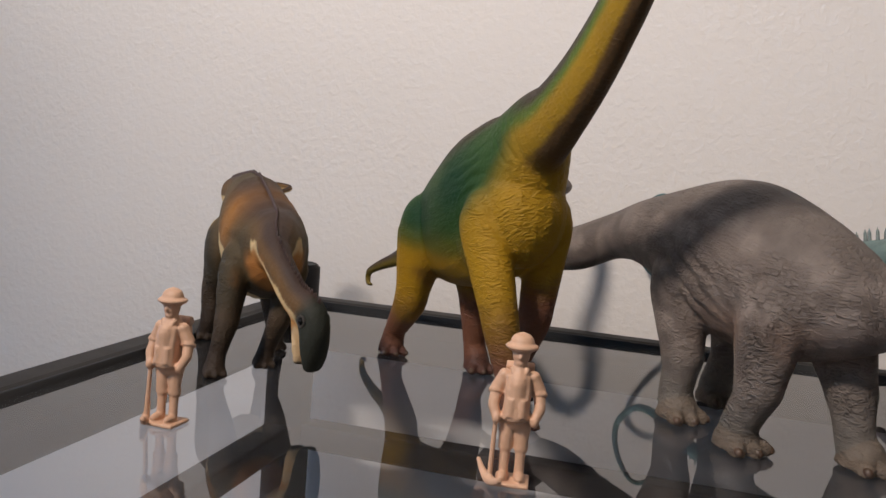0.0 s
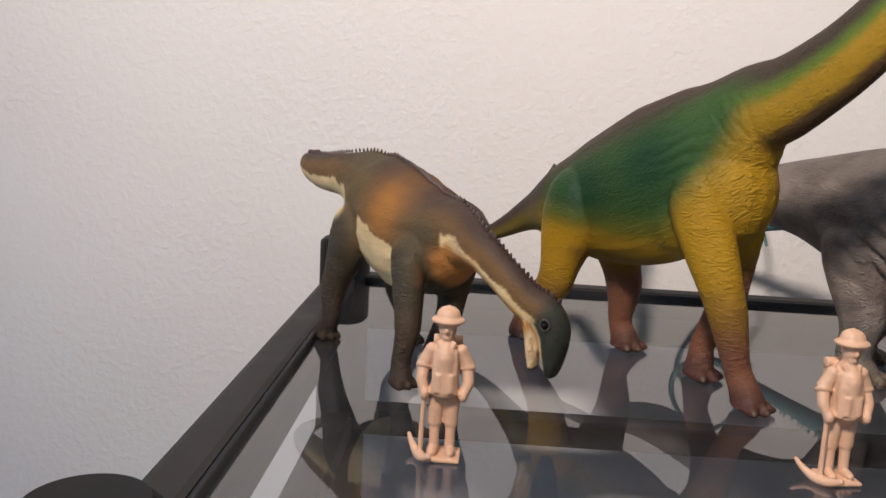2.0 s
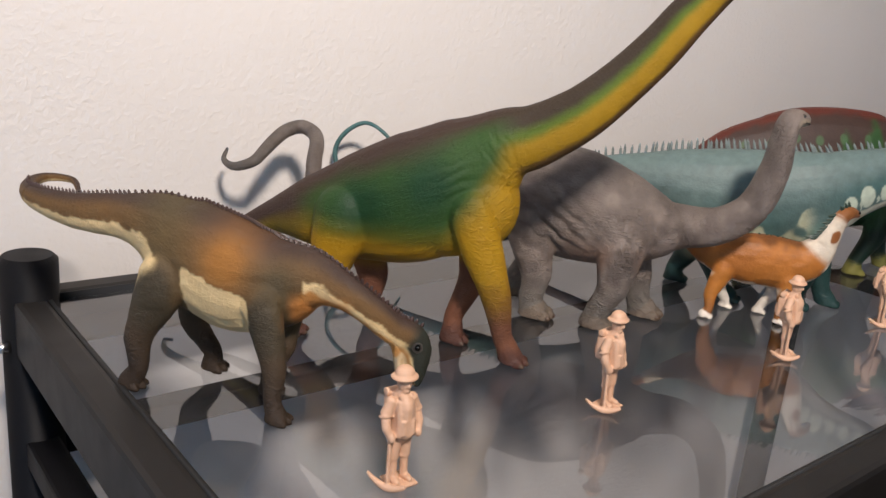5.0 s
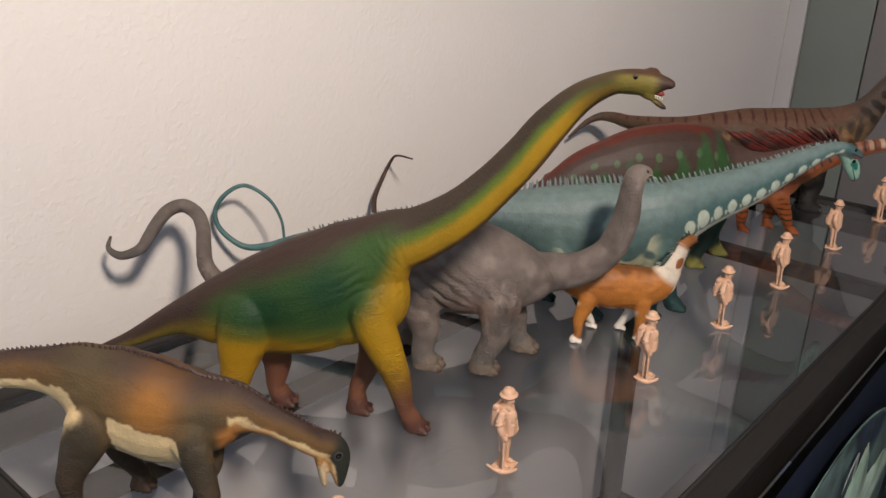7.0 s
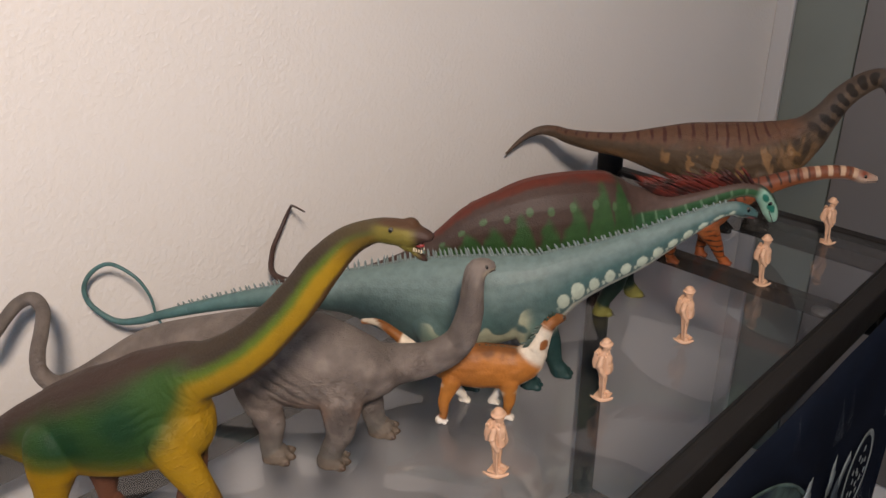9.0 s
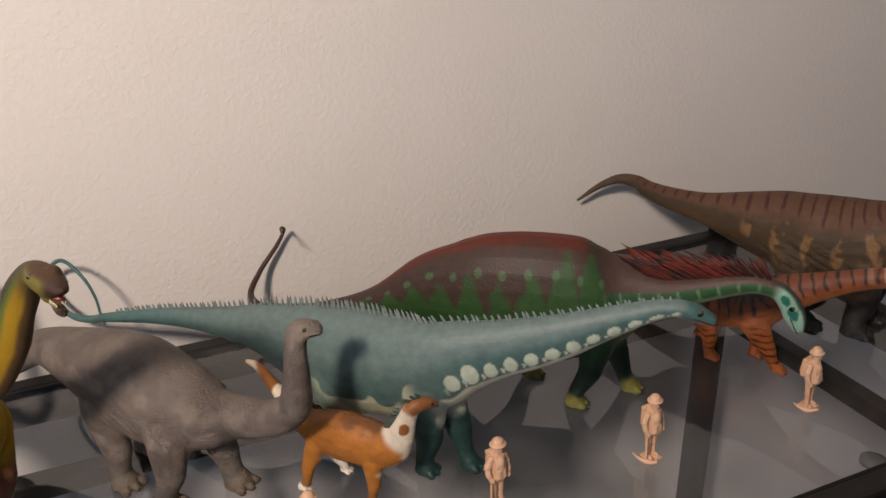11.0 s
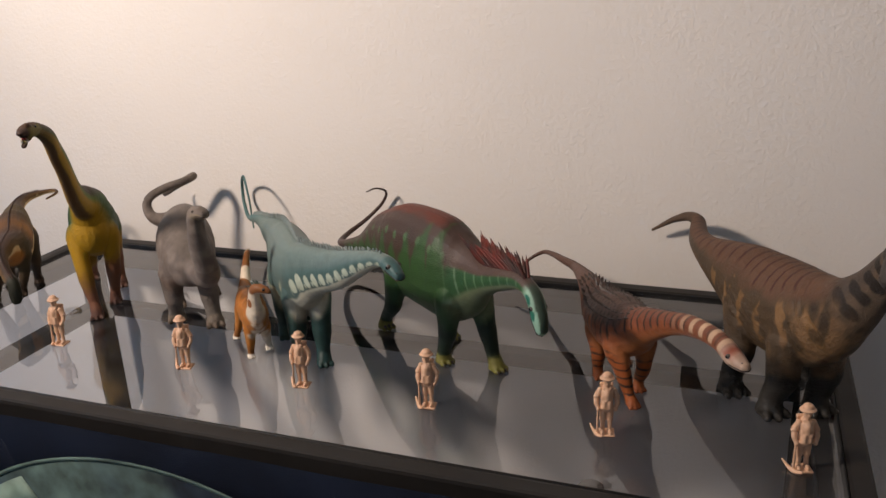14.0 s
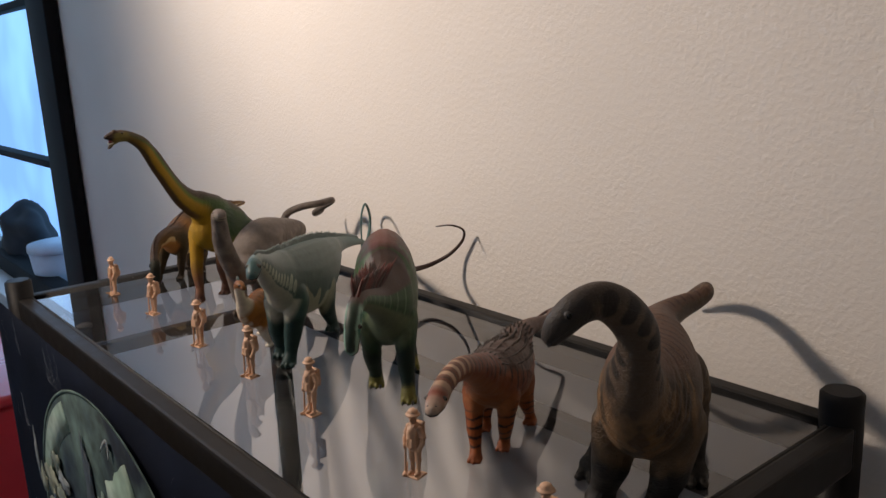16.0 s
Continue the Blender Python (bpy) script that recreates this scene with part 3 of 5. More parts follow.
        co = co + off / (np.linalg.norm(off, axis=1)[:, None] + 1e-9) * (mask * amp * (np.abs(np.sin(ph * .5)) - .6))[:, None]
    me.vertices.foreach_set("co", co.ravel())
    upo, sdo = (off * up[near]).sum(1), (off * side[near]).sum(1)
    fat = np.flatnonzero(s[:, 4] > .5 * s[:, 4].max())
    run = upo + np.maximum(0, arc[near] - arc[fat[-1]]) + np.minimum(0, arc[near] - arc[fat[0]])
    flow = np.where(onl, co[:, [2, 0, 1]], np.c_[run, arc[near], sdo])
    at = me.attributes.new("flow", "FLOAT_VECTOR", "POINT")
    at.data.foreach_set("vector", flow.ravel())
    crease = np.clip(on_leg + .75 * step(.1, .7, -d) + .9 * step(1.0, 1.35, body), .42, 1) * step(.1, .8, np.abs(on_leg - .5) * 2)
    at = me.attributes.new("crease", "FLOAT", "POINT")
    at.data.foreach_set("value", crease)
    at = me.attributes.new("paint", "FLOAT_COLOR", "POINT")
    at.data.foreach_set("color", np.c_[np.clip(col, 0, 1), np.ones(n)].ravel())
    me.polygons.foreach_set("use_smooth", [True] * len(me.polygons))
    me.materials.append(hide)
    tagged(ob, label, "toy dinosaur", "dinosaur figures on the table")
    for toe, head, wide, rr in claws if nails else ():
        bm = bmesh.new()
        a = toe + head * rr * .22 + wide * rr * .1 + Vector((0, 0, rr * .04))
        add_ball(bm, a, (rr * .30, rr * .21, rr * .20), (head + wide * .4 + Vector((0, 0, -.35))).to_track_quat("X", "Z").to_matrix().to_4x4(), 10, 6)
        for v in bm.verts:
            v.co.z = max(v.co.z, TOP + .0002)
        part("claw", bm, nails, ob, "dark claw")
    return ob, s, (t, side, up)


def eyes(ob, s, fr, back, r, out=0.8, high=0.25, mat=None):
    """Two eyes on the head, back rows from the tip of the snout."""
    t, side, up = fr
    i = len(s) - 1 - back
    for sign in (-1, 1):
        bm = bmesh.new()
        add_ball(bm, Vector(s[i, :3] + side[i] * sign * s[i, 3] * out + up[i] * s[i, 4] * high), r, None, 12, 8)
        part("eye", bm, mat or EYE, ob, "glossy dark eye")
        bm = bmesh.new()
        add_ball(bm, Vector(s[i, :3] + side[i] * sign * (s[i, 3] * out - r * .75) + up[i] * (s[i, 4] * high + r * .2)), (r * 1.5, r * 1.5, r * 1.35), None, 12, 8)
        part("eyelid", bm, LID, ob)


def mouth(ob, s, fr, back, low, r, gap=None):
    """A dark line of lips round the snout, back rows from its tip, and two nostrils."""
    t, side, up = fr
    n = len(s)
    pts = []
    for sign in (-1, 1):
        row = [Vector(s[i, :3] + side[i] * sign * s[i, 3] * math.sqrt(max(0, 1 - low * low)) * 1.0 + up[i] * s[i, 4] * low) for i in range(n - 1 - back, n)]
        pts += row if sign < 0 else row[::-1]
        if sign < 0:
            pts.append(Vector(s[-1, :3] + t[-1] * min(s[-1, 3], s[-1, 4]) * .6 + up[-1] * s[-1, 4] * low))
    bm = bmesh.new()
    for a, b in zip(pts, pts[1:]):
        if (b - a).length > 1e-6:
            add_tube(bm, a, b, r, r, 6)
    part("mouth", bm, MOUTH, ob, "dark mouth line")
    for sign in (-1, 1):
        bm = bmesh.new()
        i = n - 2
        add_ball(bm, Vector(s[i, :3] + side[i] * sign * s[i, 3] * .55 + up[i] * s[i, 4] * .78), r * 1.4, None, 8, 6)
        part("nostril", bm, MOUTH, ob)


def ridge(bm, s, fr, a, b, count, length, width, lean=0.0, thick=0.35, lateral=0.0, taper=None, each=None, rod=False, sink=.0009):
    """Pointed scales in a row along the back between the parts a and b of the body."""
    t, side, up = fr
    arc = np.r_[0, np.cumsum(np.linalg.norm(np.diff(s[:, :3], axis=0), axis=1))]
    arc /= arc[-1]
    for k in range(count):
        if each:
            bm = bmesh.new()
        f = (k + 0.5) / count
        i = int(np.argmin(np.abs(arc - (a + (b - a) * f))))
        L = length * (taper(f) if taper else 1) * (0.85 + 0.3 * hashed(k * 1.0, 3.0, a))
        ax, sd, u = t[i], side[i], up[i]
        ang = lateral * math.pi / 2
        outv = u * math.cos(ang) + sd * math.sin(ang)
        base = s[i, :3] + sd * (s[i, 3] - sink) * math.sin(ang) + u * (s[i, 4] - sink) * math.cos(ang)
        tip = base + outv * L - ax * lean * L
        cross = np.cross(outv, ax)
        w = width
        if rod:
            way = (tip - base) / np.linalg.norm(tip - base)
            fwd = np.cross(cross, way)
            pts = [base + (fwd * math.cos(a) + cross * thick * math.sin(a)) * w * .5 for a in (math.pi * k6 / 3 for k6 in range(6))]
        else:
            pts = [base + ax * w * .5, base + cross * w * thick * .5, base - ax * w * .5, base - cross * w * thick * .5]
        vs = [bm.verts.new(p) for p in pts]
        top = bm.verts.new(tip)
        mid = [bm.verts.new(p + (tip - base) * 0.6 - (p - base) * (.18 if rod else .25) + outv * L * (.05 if rod else 0)) for p in pts]
        m = len(pts)
        for q in range(m):
            bm.faces.new((vs[q], vs[(q + 1) % m], mid[(q + 1) % m], mid[q]))
            bm.faces.new((mid[q], mid[(q + 1) % m], top))
        if each:
            bmesh.ops.recalc_face_normals(bm, faces=bm.faces[:])
            part(each[0], bm, each[1], each[2], "", rod)


def leg(hip, foot, zhip, r, lean=0.0, lift=0.0):
    """Rows from the hip to the sole. r: at the thigh, knee, ankle and foot. lean: how far the knee stands ahead."""
    hip, foot = np.array([*hip, zhip]), np.array([*foot, TOP + lift])
    ax = np.array((0.6, -0.8, 0)) * lean
    high = zhip - TOP - lift

    def at(f, z, k):
        p = hip + (foot - hip) * f + ax * k
        return p[0], p[1], TOP + lift + high * z

    thigh, knee, ankle, sole = r
    return [(*(hip + np.array((0, 0, thigh * .6))), thigh * .62, thigh * .80), (*hip, thigh * .88, thigh * 1.12), (*at(.20, .78, .5), (thigh + knee) * .47, (thigh + knee) * .60), (*at(.38, .58, 1.0), knee * 1.02, knee * 1.16),
            (*at(.48, .47, 1.15), knee * .98, knee * 1.06), (*at(.62, .36, .6), knee * .84, knee * .90), (*at(.84, .20, -.4), ankle * .96, ankle * .98), (*at(.93, .12, -.2), ankle * 1.02, ankle * 1.06),
            (*(foot + np.array((0, 0, sole * .55))), sole * .96, sole * 1.04), (*(foot + np.array((0, 0, .0012))), sole * 1.02, sole * 1.08)]


def stand(hind, fore, near, out_h, out_f, z_h, z_f, r, feet, lean):
    """Four legs: the hind and fore centre lines, the way to the near side, how far out the hips sit, then the soles (hind, fore, far hind, far fore)."""
    rows = []
    for k, foot in enumerate(feet):
        c, o, z = (hind, out_h, z_h) if k % 2 == 0 else (fore, out_f, z_f)
        o = o if k < 2 else -o
        rows.append(leg((c[0] + near[0] * o, c[1] + near[1] * o), foot, z, r[k % 2] if isinstance(r[0], tuple) else r, lean[k % 2]))
    return rows


# low grazer with a cream belly
def paint_grazer(q):
    n = q["n"]
    ns = vnoise(q["p"], 210) * .6 + vnoise(q["p"], 480) * .4 - .5
    soft = vnoise(q["p"], 55) - .5
    s, d, p = q["s"], q["d"], q["p"]
    a, z = p[:, 0] * .61 - p[:, 1] * .79, p[:, 2]
    c = mix(flat(lin("684e2e"), n), flat(lin("3e3029"), n), step(.35, .95, d + .2 * soft))
    c = mix(c, flat(lin("544a30"), n), np.exp(-((a - .118) / .016) ** 2) * .6)
    c = mix(c, flat(lin("93632b"), n), np.clip(np.exp(-((a - .149) / .0105) ** 2 - ((z - .786) / .0115) ** 2) * 1.25, 0, 1) * .95)
    c = mix(c, flat(lin("433c2a"), n), np.exp(-((a - .171) / .011) ** 2) * (1 - step(.780, .794, z)) * .85)
    c = mix(c, flat(lin("3b3327"), n), np.exp(-((a - .119) / .012) ** 2) * (1 - step(.772, .790, z)) * .7)
    top = .7815 - .0115 * np.clip((a - .130) / .030, 0, 1) + .0058 * ns
    patch = (1 - step(top - .0006, top + .0006, z)) * step(.1285, .1295, a + .003 * ns) * (1 - step(.1610, .1620, a + .004 * ns))
    c = mix(c, flat(lin("d5ba88"), n), patch)
    tail = -.12 + .5 * ns
    c = mix(c, flat(lin("d5ba88"), n), (1 - step(tail - .06, tail + .06, d)) * (1 - step(.115, .120, a)))
    edge = .16 - .42 * np.clip((a - .186) / .020, 0, 1) + .5 * ns
    throat = (1 - step(edge - .07, edge + .07, d)) * step(.1815, .1830, a)
    c = mix(c, flat(lin("dbbe8a"), n), throat)
    c = mix(c, flat(lin("c68640"), n), (1 - step(edge - .55, edge - .25, d)) * step(.179, .183, a) * (1 - step(.228, .244, a)) * .9)
    c = mix(c, flat(lin("b4763a"), n), step(.1745, .1800, a) * (1 - step(.768, .778, z + .002 * ns)) * (1 - step(.200, .206, a)) * .9)
    head = step(.905, .925, s)
    c = mix(c, flat(lin("2b2d25"), n), head * step(-.62, -.42, d + ns * .2))
    c = mix(c, flat(lin("d2b78e"), n), head * (1 - step(-1.0, -.8, d)))
    c = mix(c, flat(lin("171513"), n), head * (1 - step(.7372, .7386, z)) * (1 - step(-.9, -.6, d)))
    lg = mix(flat(lin("41392a"), n), flat(lin("33281e"), n), step(.35, .75, q["lt"]))
    lg = mix(lg, flat(lin("4a3929"), n), np.exp(-((q["lt"] - .5) / .12) ** 2) * .5)
    return mix(mix(c, lg, q["leg"]), c, patch * .9 * step(.7500, .7535, z) * (1 - step(1.15, 1.5, np.abs(q["l"]))))


GRAZER = skin("olive_brown_hide", wrinkle=0.00048, wrinkle_scale=210, rough=.66, spread=.07)
AHEAD = np.array((.88, -.48))          # way in which the lowered head faces


def muzzle(u, z, w, h):
    return .1022 + AHEAD[0] * u, -.2106 + AHEAD[1] * u, z, w, h


sp = [(.006, -.057, .794, .0011), (.007, -.042, .797, .0017), (-.003, -.034, .7975, .0023), (-.013, -.044, .797, .0033), (-.0165, -.064, .7958, .0045, .0054), (-.0050, -.0884, .7938, .0063, .0083),
      (.0125, -.1088, .7943, .0088, .0112), (.0229, -.1197, .7912, .0132, .0170), (.0311, -.1300, .7846, .0168, .0238), (.0460, -.1491, .7755, .0190, .0262), (.0590, -.1645, .7752, .0172, .0215),
      (.0684, -.1795, .7795, .0106, .0135), (.0750, -.1925, .7772, .0068, .0086), (.0840, -.2014, .7696, .0056, .0070), (.0922, -.2060, .7618, .0054, .0068), muzzle(-.0030, .7575, .0060, .0072),
      muzzle(.0004, .7522, .0060, .0066), muzzle(.0010, .7458, .0061, .0052), muzzle(.0012, .7400, .0056, .0034), muzzle(.0008, .7356, .0042, .0018)]
jaw = [muzzle(-.0090, .7560, .0044, .0030), muzzle(-.0078, .7480, .0046, .0021), muzzle(-.0066, .7405, .0046, .0018), muzzle(-.0062, .7370, .0038, .0013)]
grazer, s1, f1 = creature("grazing_dinosaur", "olive brown grazing dinosaur figure with cream belly, head lowered", sp,
                          stand((.028, -.128), (.057, -.166), (-0.789, -0.614), 0.0125, 0.0125, .771, .767, ((.0100, .0062, .0045, .0054), (.0084, .0054, .0041, .0051)), ((0.006, -0.1270), (0.047, -0.1880), (0.045, -0.1270), (0.057, -0.1620)), (-0.004, 0.002)),
                          paint_grazer, GRAZER, voxel=.0009, extra=[jaw], hint=(-.48, -.88, 0))
TOOTHED = material("dark_brown_ridge", tuple(lin("42302a")), .55, spread=.15, scale=300)
ridge(None, s1, f1, .16, .925, 150, .0018, .0020, .30, .8, each=("back_spine", TOOTHED, grazer), sink=.0001)
for sign in (-1, 1):
    c = Vector((.1018, -.2104, .7553)) + Vector((.48, .88, 0)) * sign * .0060
    bm = bmesh.new()
    add_ball(bm, c, .0013, None, 14, 10)
    part("eye", bm, EYE, grazer, "glossy dark eye")
    bm = bmesh.new()
    ring = Matrix.Translation(c) @ Vector((.48, .88, 0)).to_track_quat("Z", "Y").to_matrix().to_4x4()
    for k in range(14):
        p0, p1 = [ring @ Vector((.0019 * math.cos(a), .0021 * math.sin(a), 0)) for a in (2 * math.pi * k / 14, 2 * math.pi * (k + 1) / 14)]
        add_tube(bm, p0, p1, .0005, .0005, 6)
    part("eyelid", bm, LID, grazer, "dark wrinkled eyelid")
    bm = bmesh.new()
    add_ball(bm, Vector(muzzle(.0040, .7440, 0, 0)[:3]) + Vector((.48, .88, 0)) * sign * .0030, .0008, None, 8, 6)
    part("nostril", bm, MOUTH, grazer)


# tall long-neck in green and yellow
def paint_tall(q):
    n = q["n"]
    ns = vnoise(q["p"], 60) - .5
    fine = vnoise(q["p"], 260) - .5
    s, d, p = q["s"], q["d"] + ns * .16, q["p"]
    a, z = p[:, 0] * .65 - p[:, 1] * .76, p[:, 2] + ns * .004
    back, green, teal, yellow, olive = lin("372821"), lin("2f491c"), lin("12341a"), lin("a07a10"), lin("636019")
    c = mix(flat(yellow, n), flat(olive, n), step(.774, .785, z))
    c = mix(c, flat(green, n), step(.781, .794, z))
    dark = np.exp(-((a - .180) / .017) ** 2 - ((z - .797) / .014) ** 2) + np.exp(-((a - .214) / .015) ** 2 - ((z - .812) / .016) ** 2) 
    c = mix(c, flat(teal, n), np.clip(dark * 1.15, 0, 1) * .92)
    c = mix(c, flat(back, n), step(.42, .88, d))
    c = mix(c, flat(lin("52361d"), n), (1 - step(.7665, .7715, z)) * .55)
    tail = 1 - step(.135, .158, a)
    c = mix(c, mix(flat(lin("736222"), n), flat(back, n), step(-.45, .35, d)), tail)
    chest = step(.226, .246, a + (z - .80) * -.55) * (1 - step(.35, .75, d)) * (1 - step(.832, .846, z))
    c = mix(c, flat(yellow, n), chest * .95)
    neck = step(.545, .60, s)
    nd = q["d"] + fine * .06
    nc = mix(flat(lin("553e22"), n), flat(lin("967515"), n), step(-.86, -.66, nd))
    nc = mix(nc, flat(lin("51641e"), n), step(-.22, .16, nd))
    nc = mix(nc, flat(lin("372d22"), n), step(.10, .52, nd))
    c = mix(c, nc, neck)
    c = mix(c, flat(lin("43381e"), n), step(.84, .92, s) * .75)
    c = mix(c, flat(lin("645a24"), n), step(.925, .945, s) * (1 - step(.5, .9, q["d"])))
    c = mix(c, flat(lin("382720"), n), step(.975, .99, s))
    c = mix(c, flat(lin("422d1d"), n), step(.9315, .9335, p[:, 2]) * step(.93, .95, s))
    fore = np.isin(q["li"], (1, 3)) * 1.0
    near = np.isin(q["li"], (0, 1)) * 1.0
    lt = q["lt"] + fine * .06
    lg = mix(c, flat(yellow, n), step(.08, .36, lt + .12 * fore))
    lg = mix(lg, flat(lin("65461c"), n), step(.36, .52, lt) * .55)
    lg = mix(lg, flat(lin("6e4733"), n), step(.50, .72, lt + (1 - near) * .25))
    lg = mix(lg, flat(lin("4c3128"), n), step(.8, .95, lt))
    fade = (1 - step(.790, .808, z)) * fore + (1 - step(.782, .800, z)) * (1 - fore)
    return mix(c, lg, q["leg"] * fade)


TALL = skin("green_yellow_hide", wrinkle=0.00058, wrinkle_scale=170, stretch=(2.6, 1, 1), rough=.60, spread=.06)
sp = [(.0610, -.0335, .7435, .0008), (.0575, -.0300, .7440, .0014), (.0575, -.0300, .7500, .0019), (.0640, -.038, .7545, .0025), (.0725, -.0455, .7588, .0032), (.0858, -.0557, .7654, .0044, .0049), (.1025, -.0745, .7780, .0079, .0095), (.1154, -.0955, .7850, .0140, .0196), (.1320, -.1158, .7908, .0205, .0290),
      (.1508, -.1425, .8020, .0225, .0340), (.1680, -.1610, .8200, .0195, .0275), (.1768, -.1747, .8335, .0142, .0185), (.1845, -.1875, .8400, .0100, .0155), (.1954, -.2040, .8530, .0080, .0133), (.2051, -.2173, .8689, .0071, .0116),
      (.2135, -.2294, .8862, .0066, .0107), (.2194, -.2407, .9039, .0061, .0097), (.2262, -.2520, .9180, .0060, .0076), (.2306, -.2657, .9266, .0054, .0058), (.2338, -.2752, .9284, .0062, .0062), (.2372, -.2840, .9285, .0060, .0058),
      (.2395, -.2895, .9290, .0042, .0032), (.2408, -.2930, .9285, .0030, .0018)]
tall, s2, f2 = creature("tall_dinosaur", "tall green and yellow long-necked dinosaur figure, mouth open", sp,
                        stand((.127, -.113), (.170, -.165), (-0.759, -0.651), 0.0125, 0.0160, .786, .798, ((.0140, .0083, .0058, .0068), (.0104, .0074, .0054, .0066)), ((0.099, -0.1025), (0.181, -0.1900), (0.147, -0.1130), (0.172, -0.1520)), (0.004, 0.003)),
                        paint_tall, TALL, voxel=.0009, nails=NAIL, folds=((.49, .03, -.1, .6, .0055, .0007, .3), (.56, .025, -.3, .7, .0050, .0007, 1.5)),
                        blobs=[((.1715, -.1675, .8030), (.0190, .0190, .0240), (.65, -.76, .1)), ((.1600, -.1530, .7930), (.0260, .0200, .0215), (.65, -.76, .1)),
                               ((.2385, -.2822, .9322), (.0042, .0034, .0036), (.469, -.883, .1)), ((.2360, -.2825, .9232), (.0042, .0042, .0024), (.469, -.883, -.35)),
                               ((.2382, -.2878, .9192), (.0048, .0027, .0014), (.469, -.883, -.6))])
bm = bmesh.new()
add_ball(bm, (.2384, -.2868, .9243), (.0032, .0020, .0015), Vector((.469, -.883, -.2)).to_track_quat("X", "Z").to_matrix().to_4x4())
part("mouth", bm, material("red_mouth_paint", (.20, .030, .026), .35), tall, "red open mouth")
bm = bmesh.new()
for k in range(1, 5):
    for sgn in (-1, 1):
        c = Vector((.2370, -.2850, 0)) + Vector((.469, -.883, 0)) * (k * .0011) + Vector((.883, .469, 0)) * sgn * .0026 * (1 - k * .07)
        add_tube(bm, c + Vector((0, 0, .9283 - k * .0001)), c + Vector((0, 0, .9258)), .0005, .0002, 6)
        add_tube(bm, c + Vector((0, 0, .9222 - k * .0003)), c + Vector((0, 0, .9240 - k * .0003)), .0005, .0002, 6)
part("teeth", bm, material("ivory_paint", (.55, .47, .33), .35), tall, "small ivory teeth")
eyes(tall, s2, f2, 9, .0009, .9, .45)


# grey heavy long-neck
def paint_grey(q):
    n = q["n"]
    ns = vnoise(q["p"], 130)
    c = mix(flat(lin("7b7068"), n), flat(lin("675d56"), n), step(.3, .7, ns))
    c = mix(c, flat(lin("5e5650"), n), step(.3, 1, q["d"]) * .6)
    c = mix(c, flat(lin("84644e"), n), np.exp(-((q["s"] - .70) / .04) ** 2) * (1 - step(-.7, -.2, q["d"])) * .6)
    c = mix(c, flat(lin("55504b"), n), (1 - step(.0, .25, q["s"])) * .8)
    c = mix(c, flat(lin("9c8f7c"), n), step(.965, .985, q["s"]) * (1 - step(-.2, .3, q["d"])))
    lg = mix(mix(flat(lin("7b7068"), n), flat(lin("675d56"), n), step(.3, .7, ns)), flat(lin("68635c"), n), step(.3, .9, q["lt"]))
    lg = mix(lg, flat(lin("6a5b4c"), n), step(.85, .97, q["lt"]) * .7)
    return mix(c, lg, q["leg"])


GREYHIDE = skin("grey_hide", wrinkle=0.0021, wrinkle_scale=190, stretch=(2.2, 1, 1), rough=.6)
sp = [(.1205, .027, 0.7963, .0009), (.1175, .0255, 0.7893, .0018), (.1195, .014, 0.7870, .0028), (.1285, .006, 0.7913, .0035), (.1375, .009, 0.7973, .0040), (.1475, .014, 0.8033, .0044), (.1575, .0165, 0.8088, .0046), (.1655, .011, 0.8118, .0047),
      (.1648, -.006, 0.8103, .0047), (.155, -.027, 0.8078, .0047), (.1450, -.042, 0.8013, .0048), (.1420, -.048, 0.7918, .0052), (.149, -.051, .7805, .0062), (.164, -.052, .777, .0082, .0088), (.183, -.056, .780, .0105, .0116),
      (.2068, -.0674, .7905, .0124, .0122), (.2298, -.0995, .7952, .0197, .0190), (.2585, -.1378, .7905, .0270, .0335),
      (.2815, -.1665, .7840, .0258, .0292), (.2986, -.1819, .7815, .0196, .0200), (.3098, -.1886, .7820, .0140, .0140), (.3288, -.2030, .7842, .0112, .0115), (.3398, -.2165, .7975, .0103, .0100),
      (.3414, -.2248, .8208, .0095, .0078), (.3420, -.2262, .8390, .0082, .0064), (.3440, -.2272, .8510, .0072, .0062), (.3510, -.2285, .8520, .0062, .0050), (.3555, -.2292, .8505, .0046, .0036)]
grey, s3, f3 = creature("grey_dinosaur", "plain grey heavy dinosaur figure with a curling tail, neck raised", sp,
                        stand((.250, -.128), (.283, -.172), (-0.808, -0.589), 0.0155, 0.0155, .777, .774, (.0128, .0090, .0076, .0088), ((0.242, -0.1440), (0.264, -0.1740), (0.259, -0.1080), (0.308, -0.1740)), (0.003, 0.002)),
                        paint_grey, GREYHIDE, nails=NAIL, folds=((.635, .035, -.25, .55, .0075, .0022, .5), (.72, .03, -.3, .7, .007, .0014, 1.3)))
eyes(grey, s3, f3, 5, .0009, .9, .35)
mouth(grey, s3, f3, 4, -0.3, 0.00035)


